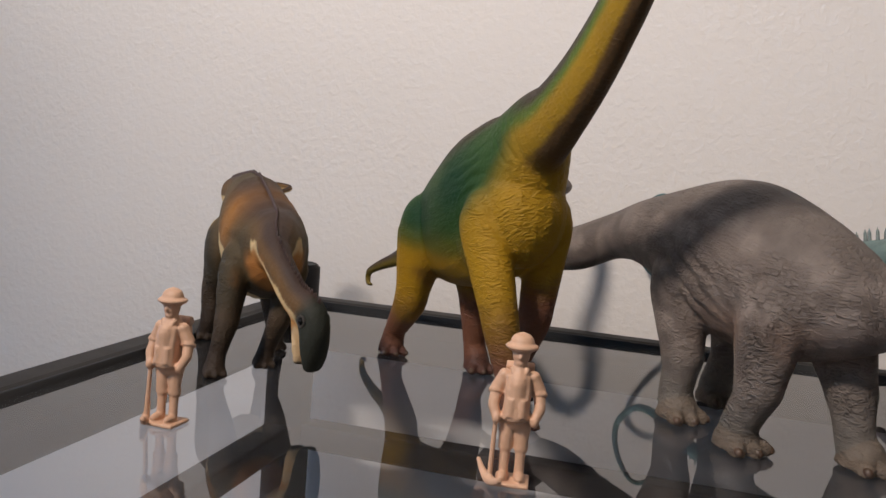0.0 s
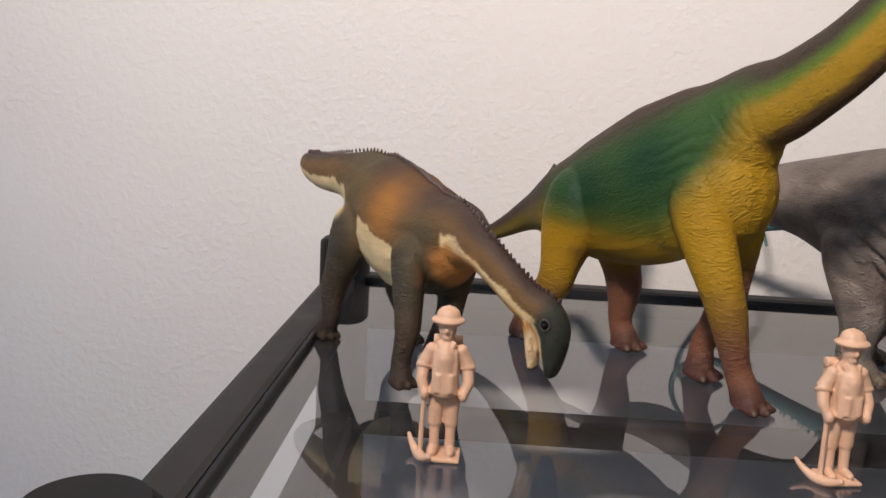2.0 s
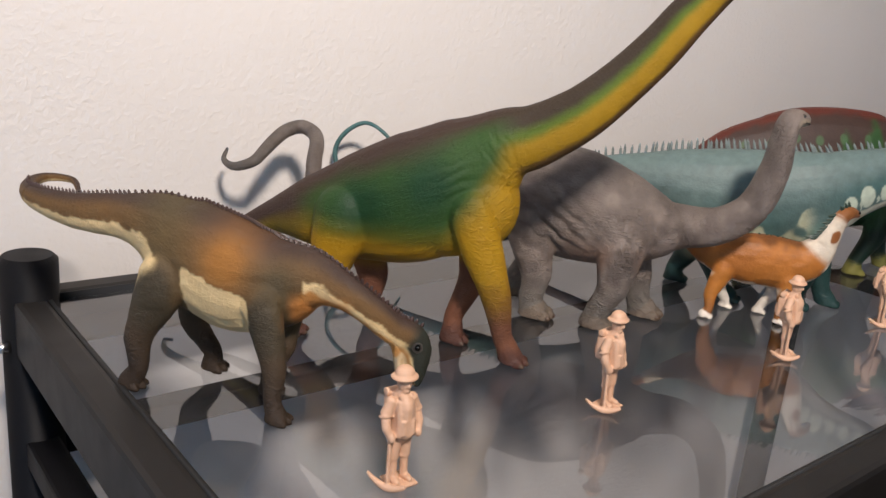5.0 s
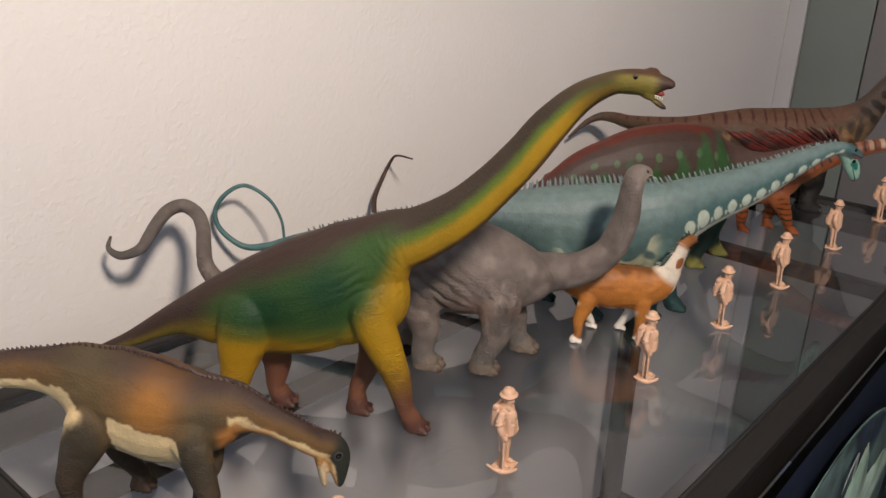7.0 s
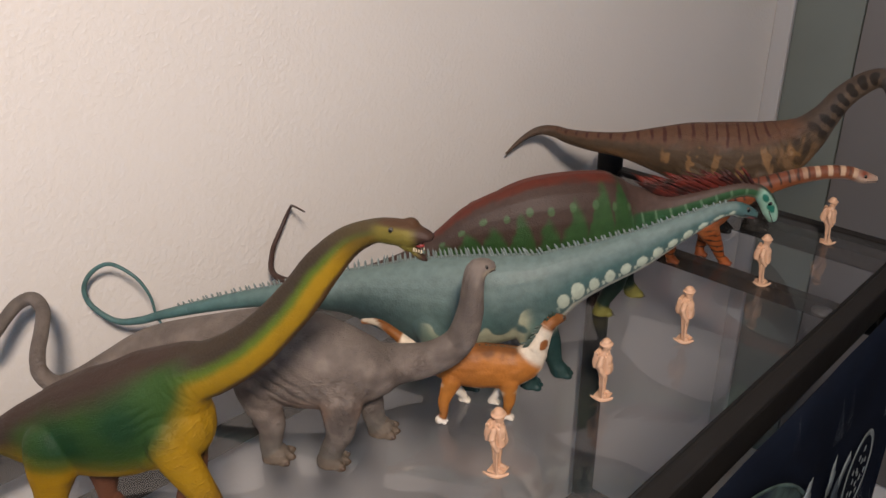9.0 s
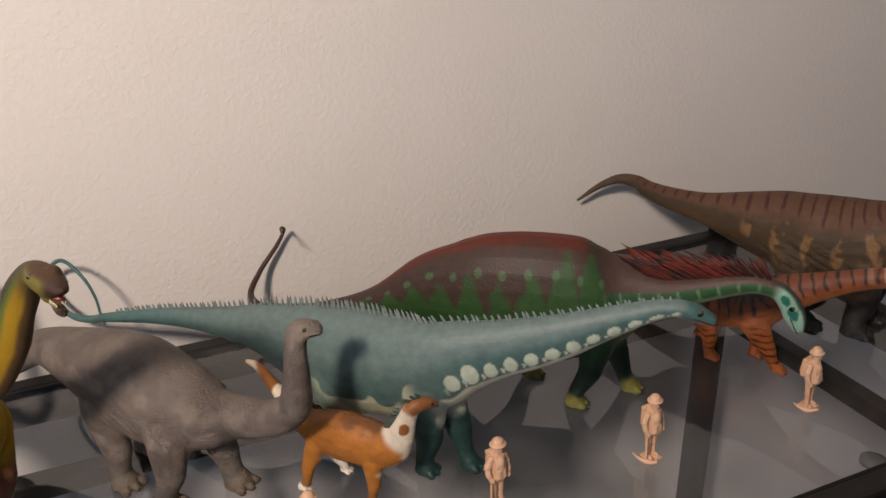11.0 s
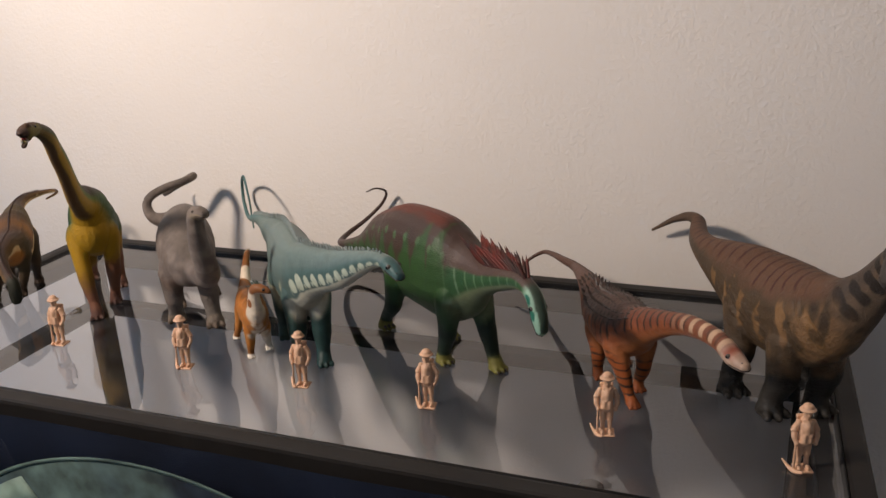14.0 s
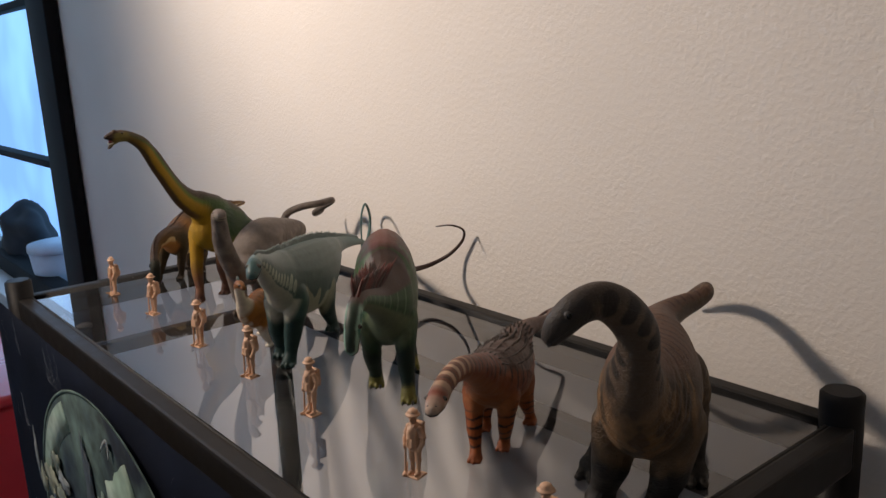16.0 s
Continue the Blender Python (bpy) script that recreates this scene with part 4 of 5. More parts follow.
# slender blue whip-tail
def paint_blue(q):
    n = q["n"]
    ns = vnoise(q["p"], 150) - .5
    s, d = q["s"], q["d"]
    c = mix(flat(lin("4a5e5c"), n), flat(lin("5f706d"), n), step(-.3, .5, d + ns * .3))
    c = mix(c, flat(lin("3e5b59"), n), np.exp(-((d + .05) / .26) ** 2) * step(.70, .78, s) * .8)
    c = mix(c, flat(lin("3d5b57"), n), np.exp(-((s - .655) / .03) ** 2) * (1 - step(-.4, .4, d)) * .6)
    under = 1 - step(-.70, -.62, d + ns * .12)
    c = mix(c, flat(lin("acac9c"), n), under * step(.70, .73, s))
    cell = q["x"] * 1000 / 12.5
    k = np.floor(cell)
    rr = hashed(k, 1.0, 2.0)
    spot = (((cell - k - .5) / (.30 + .12 * rr)) ** 2 + ((d + .36 - .08 * rr) / (.20 + .14 * hashed(k, 5.0, 1.0))) ** 2) + ns * .08
    little = (((cell - k - .02) / .14) ** 2 + ((d + .48) / .12) ** 2) + ns * .08
    c = mix(c, flat(lin("abb4a2"), n), (1 - step(.85, 1.05, np.minimum(spot, little))) * step(.735, .745, s) * (1 - step(.965, .97, s)))
    patch = (1 - step(.52, .56, vnoise(q["p"], 75) * .5 + (d + 1.05) * .42)) * step(.59, .61, s) * (1 - step(.70, .72, s))
    c = mix(c, flat(lin("a2a48b"), n), patch)
    c = mix(c, flat(lin("466867"), n), (1 - step(.30, .50, s)) * .8)
    c = mix(c, flat(lin("3c5857"), n), step(.968, .975, s) * step(-.2, .3, d))
    c = mix(c, flat(lin("af6d68"), n), step(.985, .992, s) * (1 - step(-.6, -.2, d)))
    lg = mix(flat(lin("44615a"), n), flat(lin("213937"), n), step(.15, .42, q["lt"] + ns * .15))
    return mix(c, lg, q["leg"])


BLUEHIDE = skin("pale_blue_hide", wrinkle=0.00022, wrinkle_scale=110, rough=.46)
sp = [(.2475, .000, .757, .0009), (.2445, .0035, .769, .001), (.243, .005, .785, .0011), (.237, .011, .801, .0013), (.226, .024, .811, .0015), (.216, .035, .804, .0017), (.2105, .0415, .790, .0018), (.2125, .0385, .776, .002),
      (.223, .027, .7635, .0023), (.236, .014, .7635, .003), (.249, -.002, .770, .0037), (.281, -.037, .781, .0056, .006), (.309, -.069, .788, .0075, .0088), (.330, -.092, .790, .0105, .0135), (.348, -.108, .7895, .014, .020),
      (.369, -.131, .785, .019, .031), (.391, -.159, .784, .0215, .0365), (.412, -.187, .789, .021, .035), (.430, -.209, .797, .018, .030), (.445, -.222, .806, .0145, .024), (.461, -.234, .813, .012, .0195), (.487, -.252, .823, .0095, .0155),
      (.512, -.269, .836, .0075, .0104), (.531, -.282, .8455, .006, .0068), (.543, -.290, .849, .0055, .005), (.552, -.296, .847, .0058, .0055), (.561, -.3025, .8425, .004, .0034)]
blue, s4, f4 = creature("whip_tailed_dinosaur", "pale blue slender dinosaur figure with white neck spots and looped tail", sp,
                        stand((.383, -.150), (.430, -.207), (-0.79, -0.613), 0.0115, 0.0105, .772, .778, (.0128, .0086, .0062, .0070), ((0.389, -0.1810), (0.421, -0.2130), (0.391, -0.1360), (0.449, -0.2200)), (0.003, 0.002)), paint_blue, BLUEHIDE)
ridge(None, s4, f4, .30, .962, 112, .0078, .0020, .15, 1.0, rod=True, taper=lambda f: .45 + .55 * min(f * 2.5, 1) if f < .6 else 1 - (f - .6) * 1.5,
      each=("back_spine", material("grey_spines", tuple(lin("6f7a78")), .6, spread=.2, scale=300, spec=.3), blue))
eyes(blue, s4, f4, 5, .0014, .85, .4)
mouth(blue, s4, f4, 6, -0.25, 0.0004)


# sail-necked green and brown
def paint_sail(q):
    n = q["n"]
    ns = vnoise(q["p"], 110) * .6 + vnoise(q["p"], 240) * .4
    brown, green, red = lin("3d2e28"), lin("2c4926"), lin("56261b")
    cell = q["x"] * 1000 / 21.0 + .25 * (ns - .5)
    k = np.floor(cell)
    saw = 1 - np.abs(cell - k - .5) * 2
    edge = -.16 + (.50 + .45 * hashed(k, 4.0, 1.0)) * saw ** .6 + .35 * (ns - .5) + .35 * step(.62, .72, q["s"]) + .1 * (1 - step(.46, .52, q["s"]))
    c = mix(flat(green, n), flat(brown, n), step(edge - .24, edge + .10, q["d"]))
    c = mix(c, flat(lin("203d28"), n), 1 - step(-1.0, -.45, q["d"]))
    cell = q["x"] * 1000 / 17.0
    k = np.floor(cell)
    dot = ((cell - k - .5) / .2) ** 2 + ((q["d"] - .62 + .12 * hashed(k, 2.0, 2.0)) / .10) ** 2 + ns * .5
    c = mix(c, flat(lin("44613f"), n), (1 - step(.7, 1.1, dot)) * .75)
    c = mix(c, flat(red, n), step(.84, .97, q["d"] + .1 * (ns - .5)) * step(.42, .50, q["s"]) * (1 - step(.70, .74, q["s"])))
    c = mix(c, flat(lin("43322d"), n), 1 - step(.33, .40, q["s"]))
    neck = step(.735, .765, q["s"])
    nc = mix(flat(lin("626e53"), n), flat(lin("2a4c2e"), n), step(-.55, -.35, q["d"]))
    bar = np.abs(((q["x"] * 1000 / 12.5) % 1) - .5)
    nc = mix(nc, flat(lin("536e53"), n), (1 - step(.05, .11, bar)) * step(-.5, -.4, q["d"]))
    nc = mix(nc, flat(lin("4a3a34"), n), step(.28, .4, q["d"]))
    c = mix(c, nc, neck)
    head = step(.938, .950, q["s"])
    hc = mix(flat(lin("84a692"), n), flat(lin("364438"), n), step(.62, .8, q["d"]))
    c = mix(c, hc, head)
    for s0, w, h in ((.957, .008, .42), (.976, .009, .42)):
        e = ((q["s"] - s0) / w) ** 2 + ((q["d"] - .05) / h) ** 2
        c = mix(c, flat(lin("1c5f4f"), n), (1 - step(.7, 1.0, e)))
    lg = mix(flat(lin("264326"), n), flat(lin("192b22"), n), step(.2, .5, q["lt"]))
    lg = mix(lg, flat(lin("6b6833"), n), step(.78, .88, q["lt"] + .15 * (ns - .5)))
    return mix(c, lg, q["leg"])


SAILHIDE = skin("green_brown_hide", wrinkle=0.00022, wrinkle_scale=230, rough=.5)
sp = [(.390, .009, .806, .0007), (.393, .029, .8045, .0010), (.3985, .042, .797, .0014), (.391, .045, .782, .0018), (.373, .038, .764, .0022), (.360, .016, .7535, .0028), (.371, -.024, .758, .0036), (.402, -.063, .772, .0052, .0054),
      (.434, -.092, .784, .0095, .0118), (.467, -.115, .797, .0175, .0275), (.488, -.131, .800, .023, .0375), (.504, -.143, .801, .026, .0435), (.530, -.162, .802, .028, .0455), (.555, -.180, .801, .027, .0445),
      (.571, -.191, .803, .022, .036), (.583, -.202, .807, .0155, .0235), (.596, -.217, .812, .0108, .0132), (.609, -.232, .819, .0085, .0098), (.631, -.255, .829, .0065, .007), (.642, -.267, .828, .006, .006),
      (.648, -.273, .821, .006, .0068), (.6515, -.2775, .811, .0055, .0068), (.654, -.280, .802, .0042, .004)]
sail, s5, f5 = creature("spined_dinosaur", "green and brown dinosaur figure with red back and long neck spines", sp,
                        stand((.503, -.142), (.566, -.188), (-0.59, -0.807), 0.0155, 0.0145, .785, .785, (.0130, .0080, .0060, .0070), ((0.471, -0.1390), (0.547, -0.1900), (0.537, -0.1440), (0.594, -0.1910)), (0.004, 0.002)),
                        paint_sail, SAILHIDE)
SPINE = material("red_brown_spines", tuple(lin("2e1b18")), .55, spread=.3, scale=160, second=tuple(lin("5c2118")), second_scale=60, spec=.3)
for side_at in (-.17, .17):
    ridge(None, s5, f5, .800, .935, 22, .0265, .0031, 1.02, .9, lateral=side_at, taper=lambda f: min(.62 + 1.9 * f, 1.12 - .68 * f), each=("neck_spine", SPINE, sail), rod=True)
eyes(sail, s5, f5, 9, .0015, .95, .15)
mouth(sail, s5, f5, 6, -0.35, 0.0004)
for f in ((.471, -.139, .003), (.594, -.191, 0), (.547, -.190, 0), (.537, -.144, 0)):
    for k in (-1, 0, 1):
        bm = bmesh.new()
        a = Vector((f[0] + .0055 + k * .0026, f[1] - .0050 + k * .0032, TOP + f[2] + .0026))
        add_tube(bm, a, a + Vector((.0028, -.0024, -.0016)), .0014, .0004, 8)
        part("claw", bm, CLAW, sail, "black claw", True)


# armoured rust-coloured striped one
def paint_rust(q):
    n = q["n"]
    ns = vnoise(q["p"], 160) - .5
    s, d = q["s"], q["d"]
    c = mix(flat(lin("80482b"), n), flat(lin("6c3d2b"), n), step(-.3, .4, d + ns))
    c = mix(c, flat(lin("975c36"), n), 1 - step(-.8, -.3, d))
    stripe = np.abs(((q["x"] * 1000 / 8.4 + ns * .35) % 1) - .5)
    c = mix(c, flat(lin("2e221c"), n), (1 - step(.09, .15, stripe)) * step(-.35, .0, d + ns * .4) * step(.46, .50, s))
    back = step(.10, .45, d + ns * .3) * (1 - step(.66, .70, s))
    c = mix(c, flat(lin("4c3a34"), n), back * .95)
    dash = np.abs(((q["x"] * 1000 / 6.0 + np.floor(q["l"] * 7) * .5) % 1) - .5) + np.abs(((q["l"] * 7) % 1) - .5) * .5
    c = mix(c, flat(lin("201816"), n), back * (1 - step(.16, .26, dash)) * .8)
    c = mix(c, flat(lin("533b32"), n), 1 - step(.42, .48, s))
    far = step(.80, .90, s)
    c = mix(c, flat(lin("6e432f"), n), far * .5)
    band = np.abs(((q["x"] * 1000 / 10.5) % 1) - .5)
    c = mix(c, flat(lin("b5977c"), n), far * (1 - step(.16, .24, band)) * step(-.4, 0, d))
    c = mix(c, flat(lin("9e8073"), n), far * (1 - step(-.8, -.4, d)))
    c = mix(c, flat(lin("af9785"), n), step(.95, .962, s) * .8)
    c = mix(c, flat(lin("7e4331"), n), np.exp(-((s - .97) / .012) ** 2) * step(.0, .4, d))
    hoop = np.abs(((q["p"][:, 2] * 1000 / 5.6 + ns * .7) % 1) - .5)
    lg = mix(flat(lin("8c4a22"), n), flat(lin("281d18"), n), (1 - step(.10, .15, hoop)) * step(-.1, .1, q["lt"]) * (1 - step(.78, .85, q["lt"])))
    lg = mix(lg, flat(lin("8b4c2b"), n), step(.86, .95, q["lt"]))
    return mix(c, lg, q["leg"])


RUSTHIDE = skin("rust_striped_hide", wrinkle=0.0003, wrinkle_scale=150, rough=.5)
sp = [(.566, -.024, .737, .0008), (.575, -.010, .749, .0014), (.588, -.001, .756, .002), (.602, -.019, .762, .0026), (.618, -.045, .767, .0034), (.635, -.069, .770, .0046), (.650, -.105, .776, .0072, .0068), (.662, -.131, .776, .0115, .0105),
      (.676, -.153, .767, .0190, .0198), (.692, -.179, .769, .0232, .0232), (.704, -.199, .774, .0200, .0208), (.714, -.213, .784, .0130, .0146), (.733, -.241, .801, .008, .009), (.751, -.267, .8125, .0066, .0072),
      (.768, -.291, .816, .0058, .0063), (.778, -.306, .8125, .006, .0058), (.785, -.315, .811, .0036, .0034)]
rust, s6, f6 = creature("striped_dinosaur", "rust orange dinosaur figure with black stripes and spiky armour", sp,
                        stand((.684, -.166), (.703, -.198), (-0.854, -0.521), 0.0135, 0.0125, .760, .762, (.0098, .0060, .0043, .0052), ((0.677, -0.1820), (0.709, -0.2200), (0.693, -0.1500), (0.710, -0.1940)), (0.002, 0.002)), paint_rust, RUSTHIDE)
ARMOUR = material("dark_armour", tuple(lin("33261f")), .5, spread=.25, scale=300)
for la in (-.66, -.46, -.27, -.09, .09, .27, .46, .66):
    ridge(None, s6, f6, .43, .70, 15, .0030, .0042, 1.5, .55, lateral=la, each=("armour_spike", ARMOUR, rust))
eyes(rust, s6, f6, 6, .0012, .9, .35)
mouth(rust, s6, f6, 5, -0.3, 0.00035)


# big brown one with an arched neck
def paint_arch(q):
    n = q["n"]
    ns = vnoise(q["p"], 100) * .6 + vnoise(q["p"], 230) * .4 - .5
    s, d = q["s"], q["d"]
    c = mix(flat(lin("463829"), n), flat(lin("5a4030"), n), step(.28, .62, d + ns * .4))
    stripe = np.abs(((q["x"] * 1000 / 13.0 + ns * .2 + d * .3) % 1) - .5)
    c = mix(c, flat(lin("40211a"), n), (1 - step(.08, .15, stripe)) * step(.50, .72, d + ns * .3) * step(.12, .17, s) * (1 - step(.67, .71, s)))
    cell = q["x"] * 1000 / 26.0 + .3 + ns * .5
    k = np.floor(cell)
    blot = ((cell - k - .5) / .17) ** 2 + ((d + .22 - .3 * hashed(k, 3.0, 1.0)) / .42) ** 2 + ns * 2.0
    c = mix(c, flat(lin("80613f"), n), (1 - step(.3, 1.0, blot)) * step(.38, .42, s) * (1 - step(.70, .72, s)) * .8)
    c = mix(c, flat(lin("6c563f"), n), (1 - step(-1.0, -.6, d)) * .7)
    c = mix(c, flat(lin("725437"), n), np.exp(-((s - .31) / .06) ** 2) * (1 - step(-.5, .1, d)) * .6)
    c = mix(c, flat(lin("755937"), n), np.exp(-((s - .69) / .03) ** 2) * (1 - step(-.6, .1, d + ns)) * .7)
    mott = vnoise(q["p"] * np.array((1, 1, .45)), 190)
    c = mix(c, flat(lin("7c5f42"), n), step(.50, .66, mott) * step(.60, .66, s) * (1 - step(.0, .5, d)) * .7)
    c = mix(c, flat(lin("28211c"), n), step(.56, .66, 1 - mott) * step(.62, .68, s) * (1 - step(.1, .6, d)) * .6)
    neck = step(.72, .77, s)
    nc = mix(flat(lin("5a4b3d"), n), flat(lin("443931"), n), step(-.1, .5, d))
    cell = q["x"] * 1000 / 13.0
    k = np.floor(cell)
    blot = ((cell - k - .5) / .34) ** 2 + ((np.abs(d) - .25) / .45) ** 2 + ns * 1.3
    nc = mix(nc, flat(lin("1b1714"), n), (1 - step(.6, 1.3, blot)) * .9)
    c = mix(c, nc, neck)
    c = mix(c, flat(lin("3d3732"), n), step(.93, .96, s))
    c = mix(c, flat(lin("524236"), n), 1 - step(.10, .16, s))
    thigh = ((q["lt"] - .16) / .13) ** 2 + ns * 2.5
    lg = mix(c, flat(lin("6d583a"), n), (1 - step(.2, 1.2, thigh)) * .55)
    lg = mix(lg, flat(lin("252320"), n), step(.32, .56, q["lt"] + ns * .25))
    return mix(c, lg, q["leg"])


ARCHHIDE = skin("brown_wrinkled_hide", wrinkle=0.0012, wrinkle_scale=150, stretch=(2.4, 1, 1), rough=.56)
sp = [(.692, .041, .774, .0012), (.712, .034, .788, .003), (.728, .024, .796, .0048), (.7375, .010, .796, .0065), (.739, -.008, .794, .008), (.742, -.036, .794, .0095, .0105), (.752, -.070, .795, .0125, .014), (.770, -.100, .793, .019, .024),
      (.788, -.125, .790, .0255, .033), (.8045, -.149, .787, .0303, .0375), (.823, -.179, .790, .0306, .0373), (.8365, -.204, .8015, .0240, .0313), (.847, -.2235, .818, .0170, .0214), (.8575, -.235, .8365, .0120, .0146), (.8660, -.245, .8560, .0105, .0121),
      (.8686, -.260, .8722, .0095, .0107), (.8673, -.274, .8808, .0085, .0095), (.8640, -.2856, .8800, .0084, .0084), (.8585, -.2936, .8720, .0074, .0074), (.8545, -.2972, .8640, .0050, .0045)]
arch, s7, f7 = creature("arched_neck_dinosaur", "large brown dinosaur figure with tan blotches, neck arched down", sp,
                        stand((.797, -.133), (.828, -.184), (-0.821, -0.571), 0.018, 0.0175, .778, .778, (.0168, .0118, .0090, .0102), ((0.778, -0.1770), (0.806, -0.2030), (0.826, -0.1350), (0.838, -0.1890)), (0.003, 0.003)),
                        paint_arch, ARCHHIDE, nails=CLAW, folds=((.52, .08, -.35, .5, .008, .0014, .4), (.68, .03, -.3, .8, .008, .0016, 1.4)))
eyes(arch, s7, f7, 8, .0015, .9, .3)
mouth(arch, s7, f7, 6, -0.3, 0.00045)


# small orange and white young one
def paint_small(q):
    n = q["n"]
    ns = vnoise(q["p"], 200) - .5
    s, d = q["s"], q["d"]
    c = mix(flat(lin("a4672c"), n), flat(lin("6b4322"), n), step(.45, .95, d + ns * .5))
    c = mix(c, flat(lin("8f5826"), n), np.exp(-((s - .46) / .06) ** 2) * .7)
    c = mix(c, flat(lin("d8cab4"), n), 1 - step(-.98, -.8, d + ns * .3))
    spot = ((s - .835) / .024) ** 2 + ((d - .05) / .45) ** 2 + ns * 1.2
    nc = mix(flat(lin("cfc2ae"), n), flat(lin("84522c"), n), 1 - step(.8, 1.1, spot))
    c = mix(c, nc, step(.735, .77, s))
    c = mix(c, flat(lin("7d4f2a"), n), step(.885, .905, s) * step(-.75, -.5, d))
    c = mix(c, mix(flat(lin("d6c8b2"), n), flat(lin("8a5526"), n), step(.40, .48, vnoise(q["p"], 95))), 1 - step(.34, .38, s))
    lg = mix(flat(lin("a4692c"), n), flat(lin("86562a"), n), step(.5, .7, q["lt"]))
    lg = mix(lg, flat(lin("dcd2c4"), n), step(.80, .88, q["lt"]))
    far = np.isin(q["li"], (2, 3)) * 1.0
    lg = mix(lg, flat(lin("d8cfc0"), n), far * step(.2, .4, q["lt"]))
    return mix(c, lg, q["leg"])


SMALLHIDE = skin("orange_white_hide", wrinkle=0.00018, wrinkle_scale=200, rough=.5)
sp = [(.3286, -.1346, .784, .0018), (.334, -.146, .785, .0028), (.340, -.160, .777, .0038), (.346, -.172, .767, .0055), (.354, -.184, .761, .0085, .0098), (.362, -.194, .759, .0115, .0145), (.374, -.208, .759, .0125, .017),
      (.386, -.221, .759, .0117, .0160), (.393, -.230, .764, .0096, .0130), (.3970, -.2358, .774, .0066, .0086), (.3992, -.2390, .784, .0050, .0062), (.4020, -.2410, .7925, .0044, .0050), (.4075, -.2420, .7950, .0043, .0043), (.4130, -.2424, .7942, .0034, .0032), (.4172, -.2426, .7928, .0022, .0020)]
small, s8, f8 = creature("small_dinosaur", "small orange and white young dinosaur figure with dark mane", sp,
                         stand((.360, -.193), (.386, -.221), (-0.759, -0.651), 0.006, 0.006, .752, .752, (.0066, .0042, .0030, .0038), ((0.345, -0.1950), (0.380, -0.2260), (0.374, -0.1900), (0.387, -0.2070)), (-0.002, 0.001)),
                         paint_small, SMALLHIDE, voxel=.0008, thin=.003)
bm = bmesh.new()
ridge(bm, s8, f8, .78, .95, 12, .0052, .0032, .5, .5)
ridge(bm, s8, f8, .42, .74, 16, .0014, .0022, .5, .5)
part("mane", bm, material("dark_green_mane", tuple(lin("33443a")), .5, spread=.2, scale=300), small, "dark green mane spikes", False)
eyes(small, s8, f8, 3, .0010, .9, .4)
mouth(small, s8, f8, 2, -0.3, 0.0003)


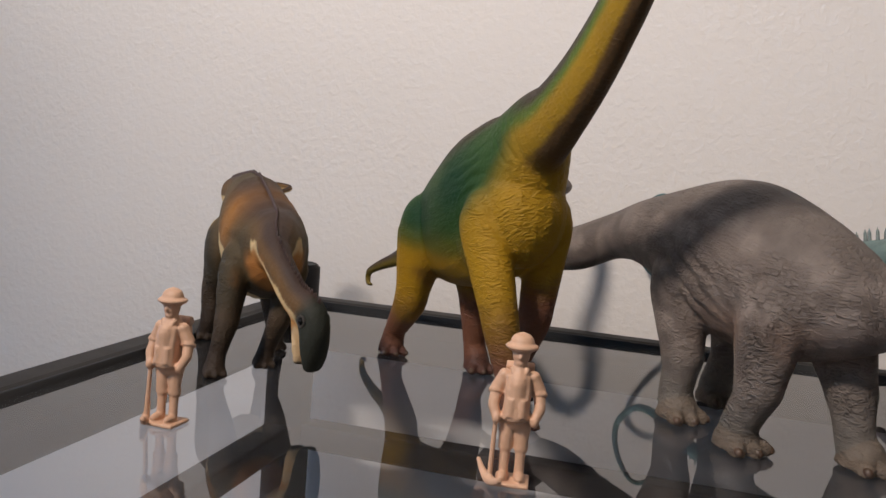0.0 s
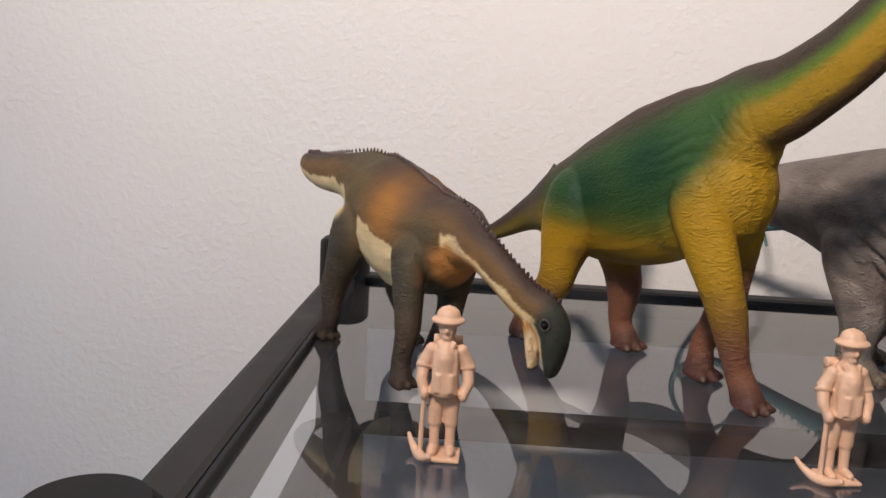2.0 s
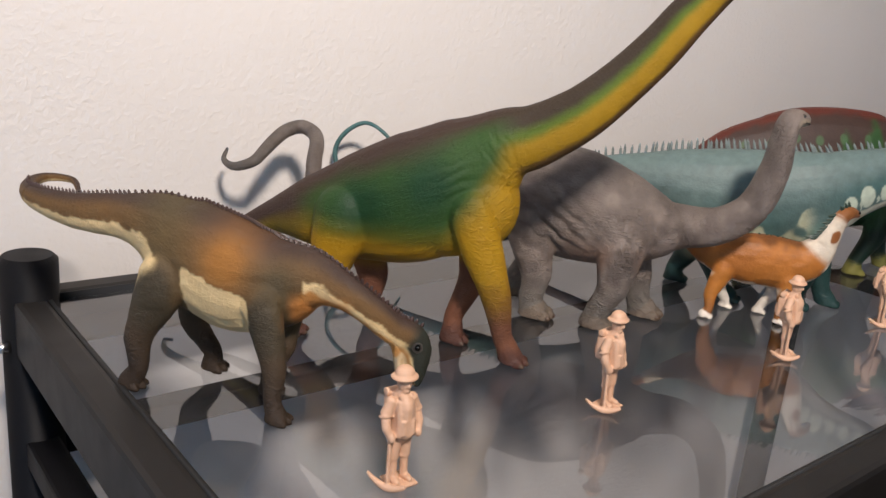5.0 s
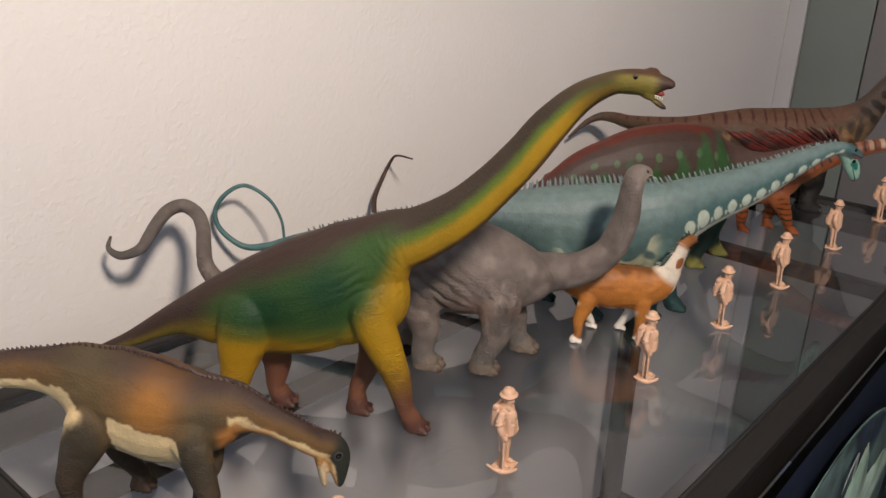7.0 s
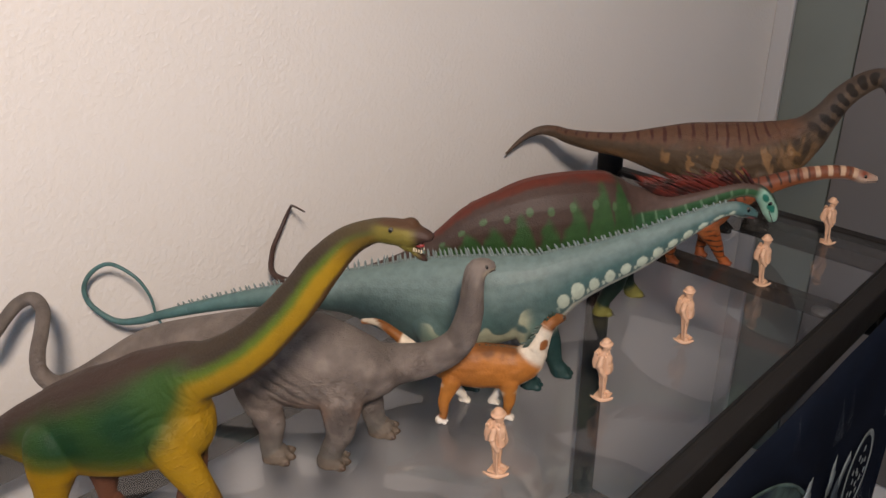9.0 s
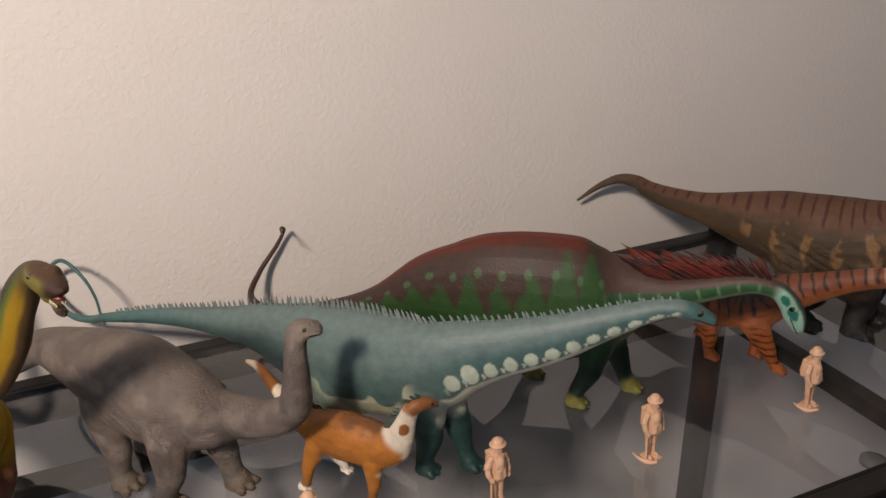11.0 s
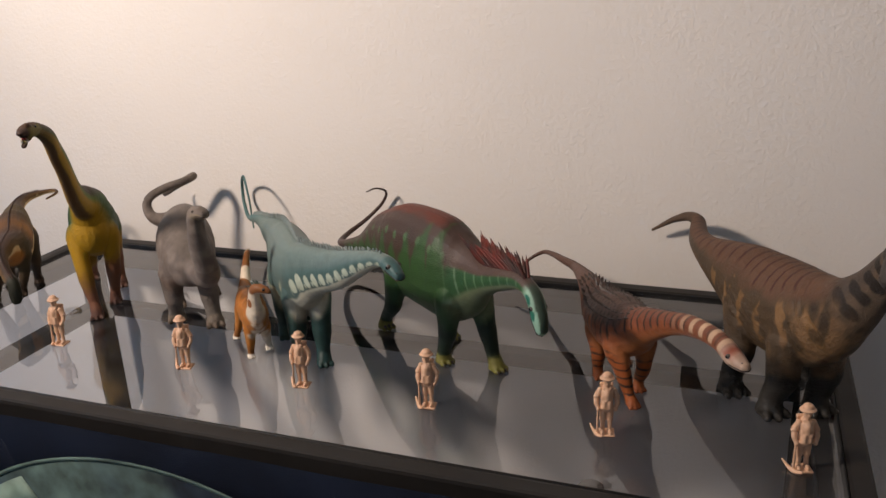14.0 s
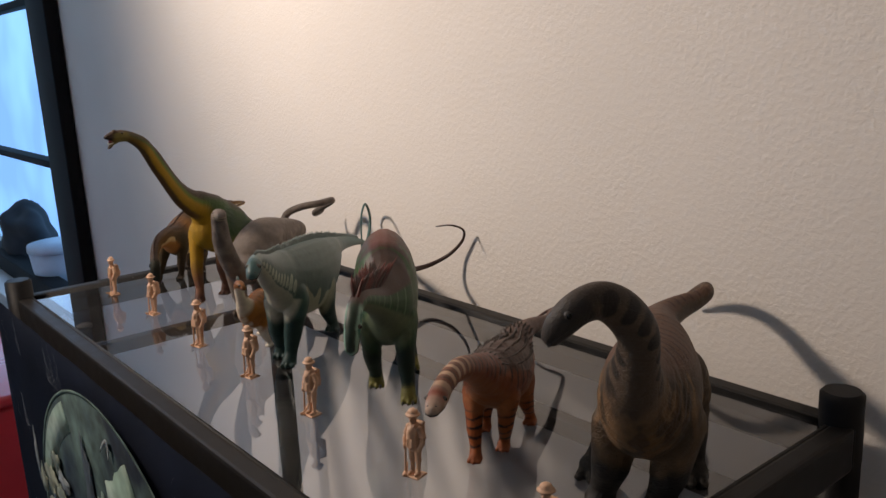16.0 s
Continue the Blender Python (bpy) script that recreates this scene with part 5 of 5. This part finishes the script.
# ---------------------------------------------------------------- explorer statuettes
def statuette():
    """One plain moulded man in a hat on a flat base, facing +x, sole of the base at 0."""
    bm = bmesh.new()
    add_box(bm, (-.0046, -.0050, 0), (.0066, .0060, .0014), .0005)
    for k in range(9):                      # pickaxe head on the ground by the right boot, both points curving up
        a, b = [Vector((.0040 - .0016 * (j - 4), -.0066 - .0009 * (j - 4), .0012 + .00016 * (j - 4) ** 2)) for j in (k, k + 1)]
        add_tube(bm, a, b, .0018 - .00022 * abs(k - 4), .0018 - .00022 * abs(k - 3), 10)
    add_tube(bm, (.0036, -.0066, .0016), (.0026, -.0062, .0215), .0009, .0008, 10)
    # jacket flaring to its hem, and the trunk
    add_loft(bm, np.array([(.0006, 0, .0212, .0044, .0054), (.0006, 0, .0222, .0047, .0058), (.0004, 0, .0255, .0043, .0055), (.0002, 0, .0300, .0041, .0057),
                           (0, 0, .0330, .0039, .0060), (0, 0, .0350, .0034, .0054), (0, 0, .0368, .0027, .0040), (.0003, 0, .0382, .0022, .0025), (.0004, 0, .0405, .0021, .0021)]), 24, (0, 1, 0))
    add_ball(bm, (0, 0, .0205), (.0036, .0048, .0034))
    for sgn in (-1, 1):
        # baggy trousers gathered over boots
        add_loft(bm, np.array([(.0008, .0025 * sgn, .0020, .0017, .0016), (.0006, .0025 * sgn, .0060, .0016, .0015), (.0004, .0025 * sgn, .0100, .0017, .0016), (.0003, .0025 * sgn, .0112, .0024, .0021), (.0004, .0025 * sgn, .0128, .0023, .0021),
                               (.0004, .0024 * sgn, .0150, .0024, .0022), (.0001, .0024 * sgn, .0180, .0028, .0025), (0, .0023 * sgn, .0215, .0030, .0027)]), 16, (0, 1, 0))
        add_ball(bm, (.0024, .0028 * sgn, .0025), (.0034, .0017, .0015))
        # sloping shoulder, wide sleeve rolled at the elbow, forearm to a hand on the hip
        sh, el, ha = Vector((-.0002, .0046 * sgn, .0347)), Vector((-.0006, .0068 * sgn, .0296)), Vector((.0030, .0060 * sgn, .0214))
        mid = (el + ha) * .5 + Vector((.0002, .0010 * sgn, -.0004))
        add_ball(bm, sh, (.0023, .0022, .0021), None, 12, 8)
        add_tube(bm, sh, el, .0021, .0024, 14)
        add_tube(bm, el, el + (mid - el) * .22, .0027, .0026, 14)
        add_tube(bm, el, mid, .0020, .0018, 12)
        add_ball(bm, mid, .0018, None, 12, 8)
        add_tube(bm, mid, ha, .0018, .0015, 12)
        add_ball(bm, ha, (.0021, .0016, .0022), None, 12, 8)
        # open jacket front, strap, round pouch and collar
        add_loft(bm, np.array([(.0036, .0030 * sgn, .0216, .0012, .0020), (.0032, .0030 * sgn, .0255, .0011, .0019), (.0029, .0030 * sgn, .0310, .0011, .0017), (.0020, .0028 * sgn, .0352, .0009, .0013)]), 12, (0, 1, 0))
        add_tube(bm, (.0048, .0017 * sgn, .0226), (.0046, .0017 * sgn, .0284), .0017, .0015, 14)
        add_tube(bm, (.0043, .0013 * sgn, .0284), (.0030, .0017 * sgn, .0362), .0007, .0006, 8)
        add_tube(bm, (.0034, .0008 * sgn, .0345), (.0018, .0026 * sgn, .0378), .0009, .0009, 8)
    # pack with a bedroll
    add_box(bm, (-.0074, -.0040, .0232), (-.0026, .0040, .0350), .0014, 3)
    add_box(bm, (-.0086, -.0026, .0250), (-.0066, .0026, .0304), .0007)
    add_tube(bm, (-.0050, -.0046, .0366), (-.0050, .0046, .0366), .0017, .0017, 14)
    # head, nose, jaw and a hat with a round crown and a drooping brim
    add_ball(bm, (.0006, 0, .0420), (.0030, .0029, .0038))
    add_ball(bm, (.0036, 0, .0416), (.0008, .0006, .0010))
    add_ball(bm, (.0018, 0, .0393), (.0015, .0018, .0012))
    for sgn in (-1, 1):
        add_ball(bm, (.0030, .0013 * sgn, .0430), (.0006, .0009, .0004))
    add_loft(bm, np.array([(.0004, 0, .0442, .0054, .0050), (.0004, 0, .0449, .0052, .0048), (.0004, 0, .0455, .0039, .0036), (.0003, 0, .0466, .0037, .0034), (.0002, 0, .0477, .0031, .0028), (.0002, 0, .0485, .0019, .0017), (.0002, 0, .0488, .0008, .0007)]), 24, (0, 1, 0))
    me = bpy.data.meshes.new("explorer_statuette")
    bm.to_mesh(me)
    bm.free()
    ob = new("explorer_statuette", me)
    mod = ob.modifiers.new("grow", "REMESH")
    mod.mode, mod.voxel_size = "VOXEL", .00036
    out = bpy.data.meshes.new_from_object(ob.evaluated_get(bpy.context.evaluated_depsgraph_get()))
    ob.modifiers.clear()
    bm = bmesh.new()
    bm.from_mesh(out)
    bmesh.ops.smooth_vert(bm, verts=bm.verts[:], factor=.5, use_axis_x=True, use_axis_y=True, use_axis_z=True)
    for v in bm.verts:
        v.co.z = max(v.co.z, 0)
    bm.to_mesh(out)
    bm.free()
    out.polygons.foreach_set("use_smooth", [True] * len(out.polygons))
    out.materials.append(FIGURE)
    ob.data = out
    return tagged(ob, "flesh-pink plastic explorer statuette with hat and backpack", "figurine", "explorer statuettes in a row")


FIGS = [(.066, -.251, -92), (.190, -.248, -82), (.334, -.256, -76), (.449, -.258, -80), (.560, -.261, -82), (.696, -.262, -76), (.825, -.270, -72)]
man = statuette()
man.matrix_basis = pose(FIGS[0][0], FIGS[0][1], TOP + .0001, 0, 0, FIGS[0][2])
for x, y, a in FIGS[1:]:
    copy_thing(man, pose(x, y, TOP + .0001, 0, 0, a))
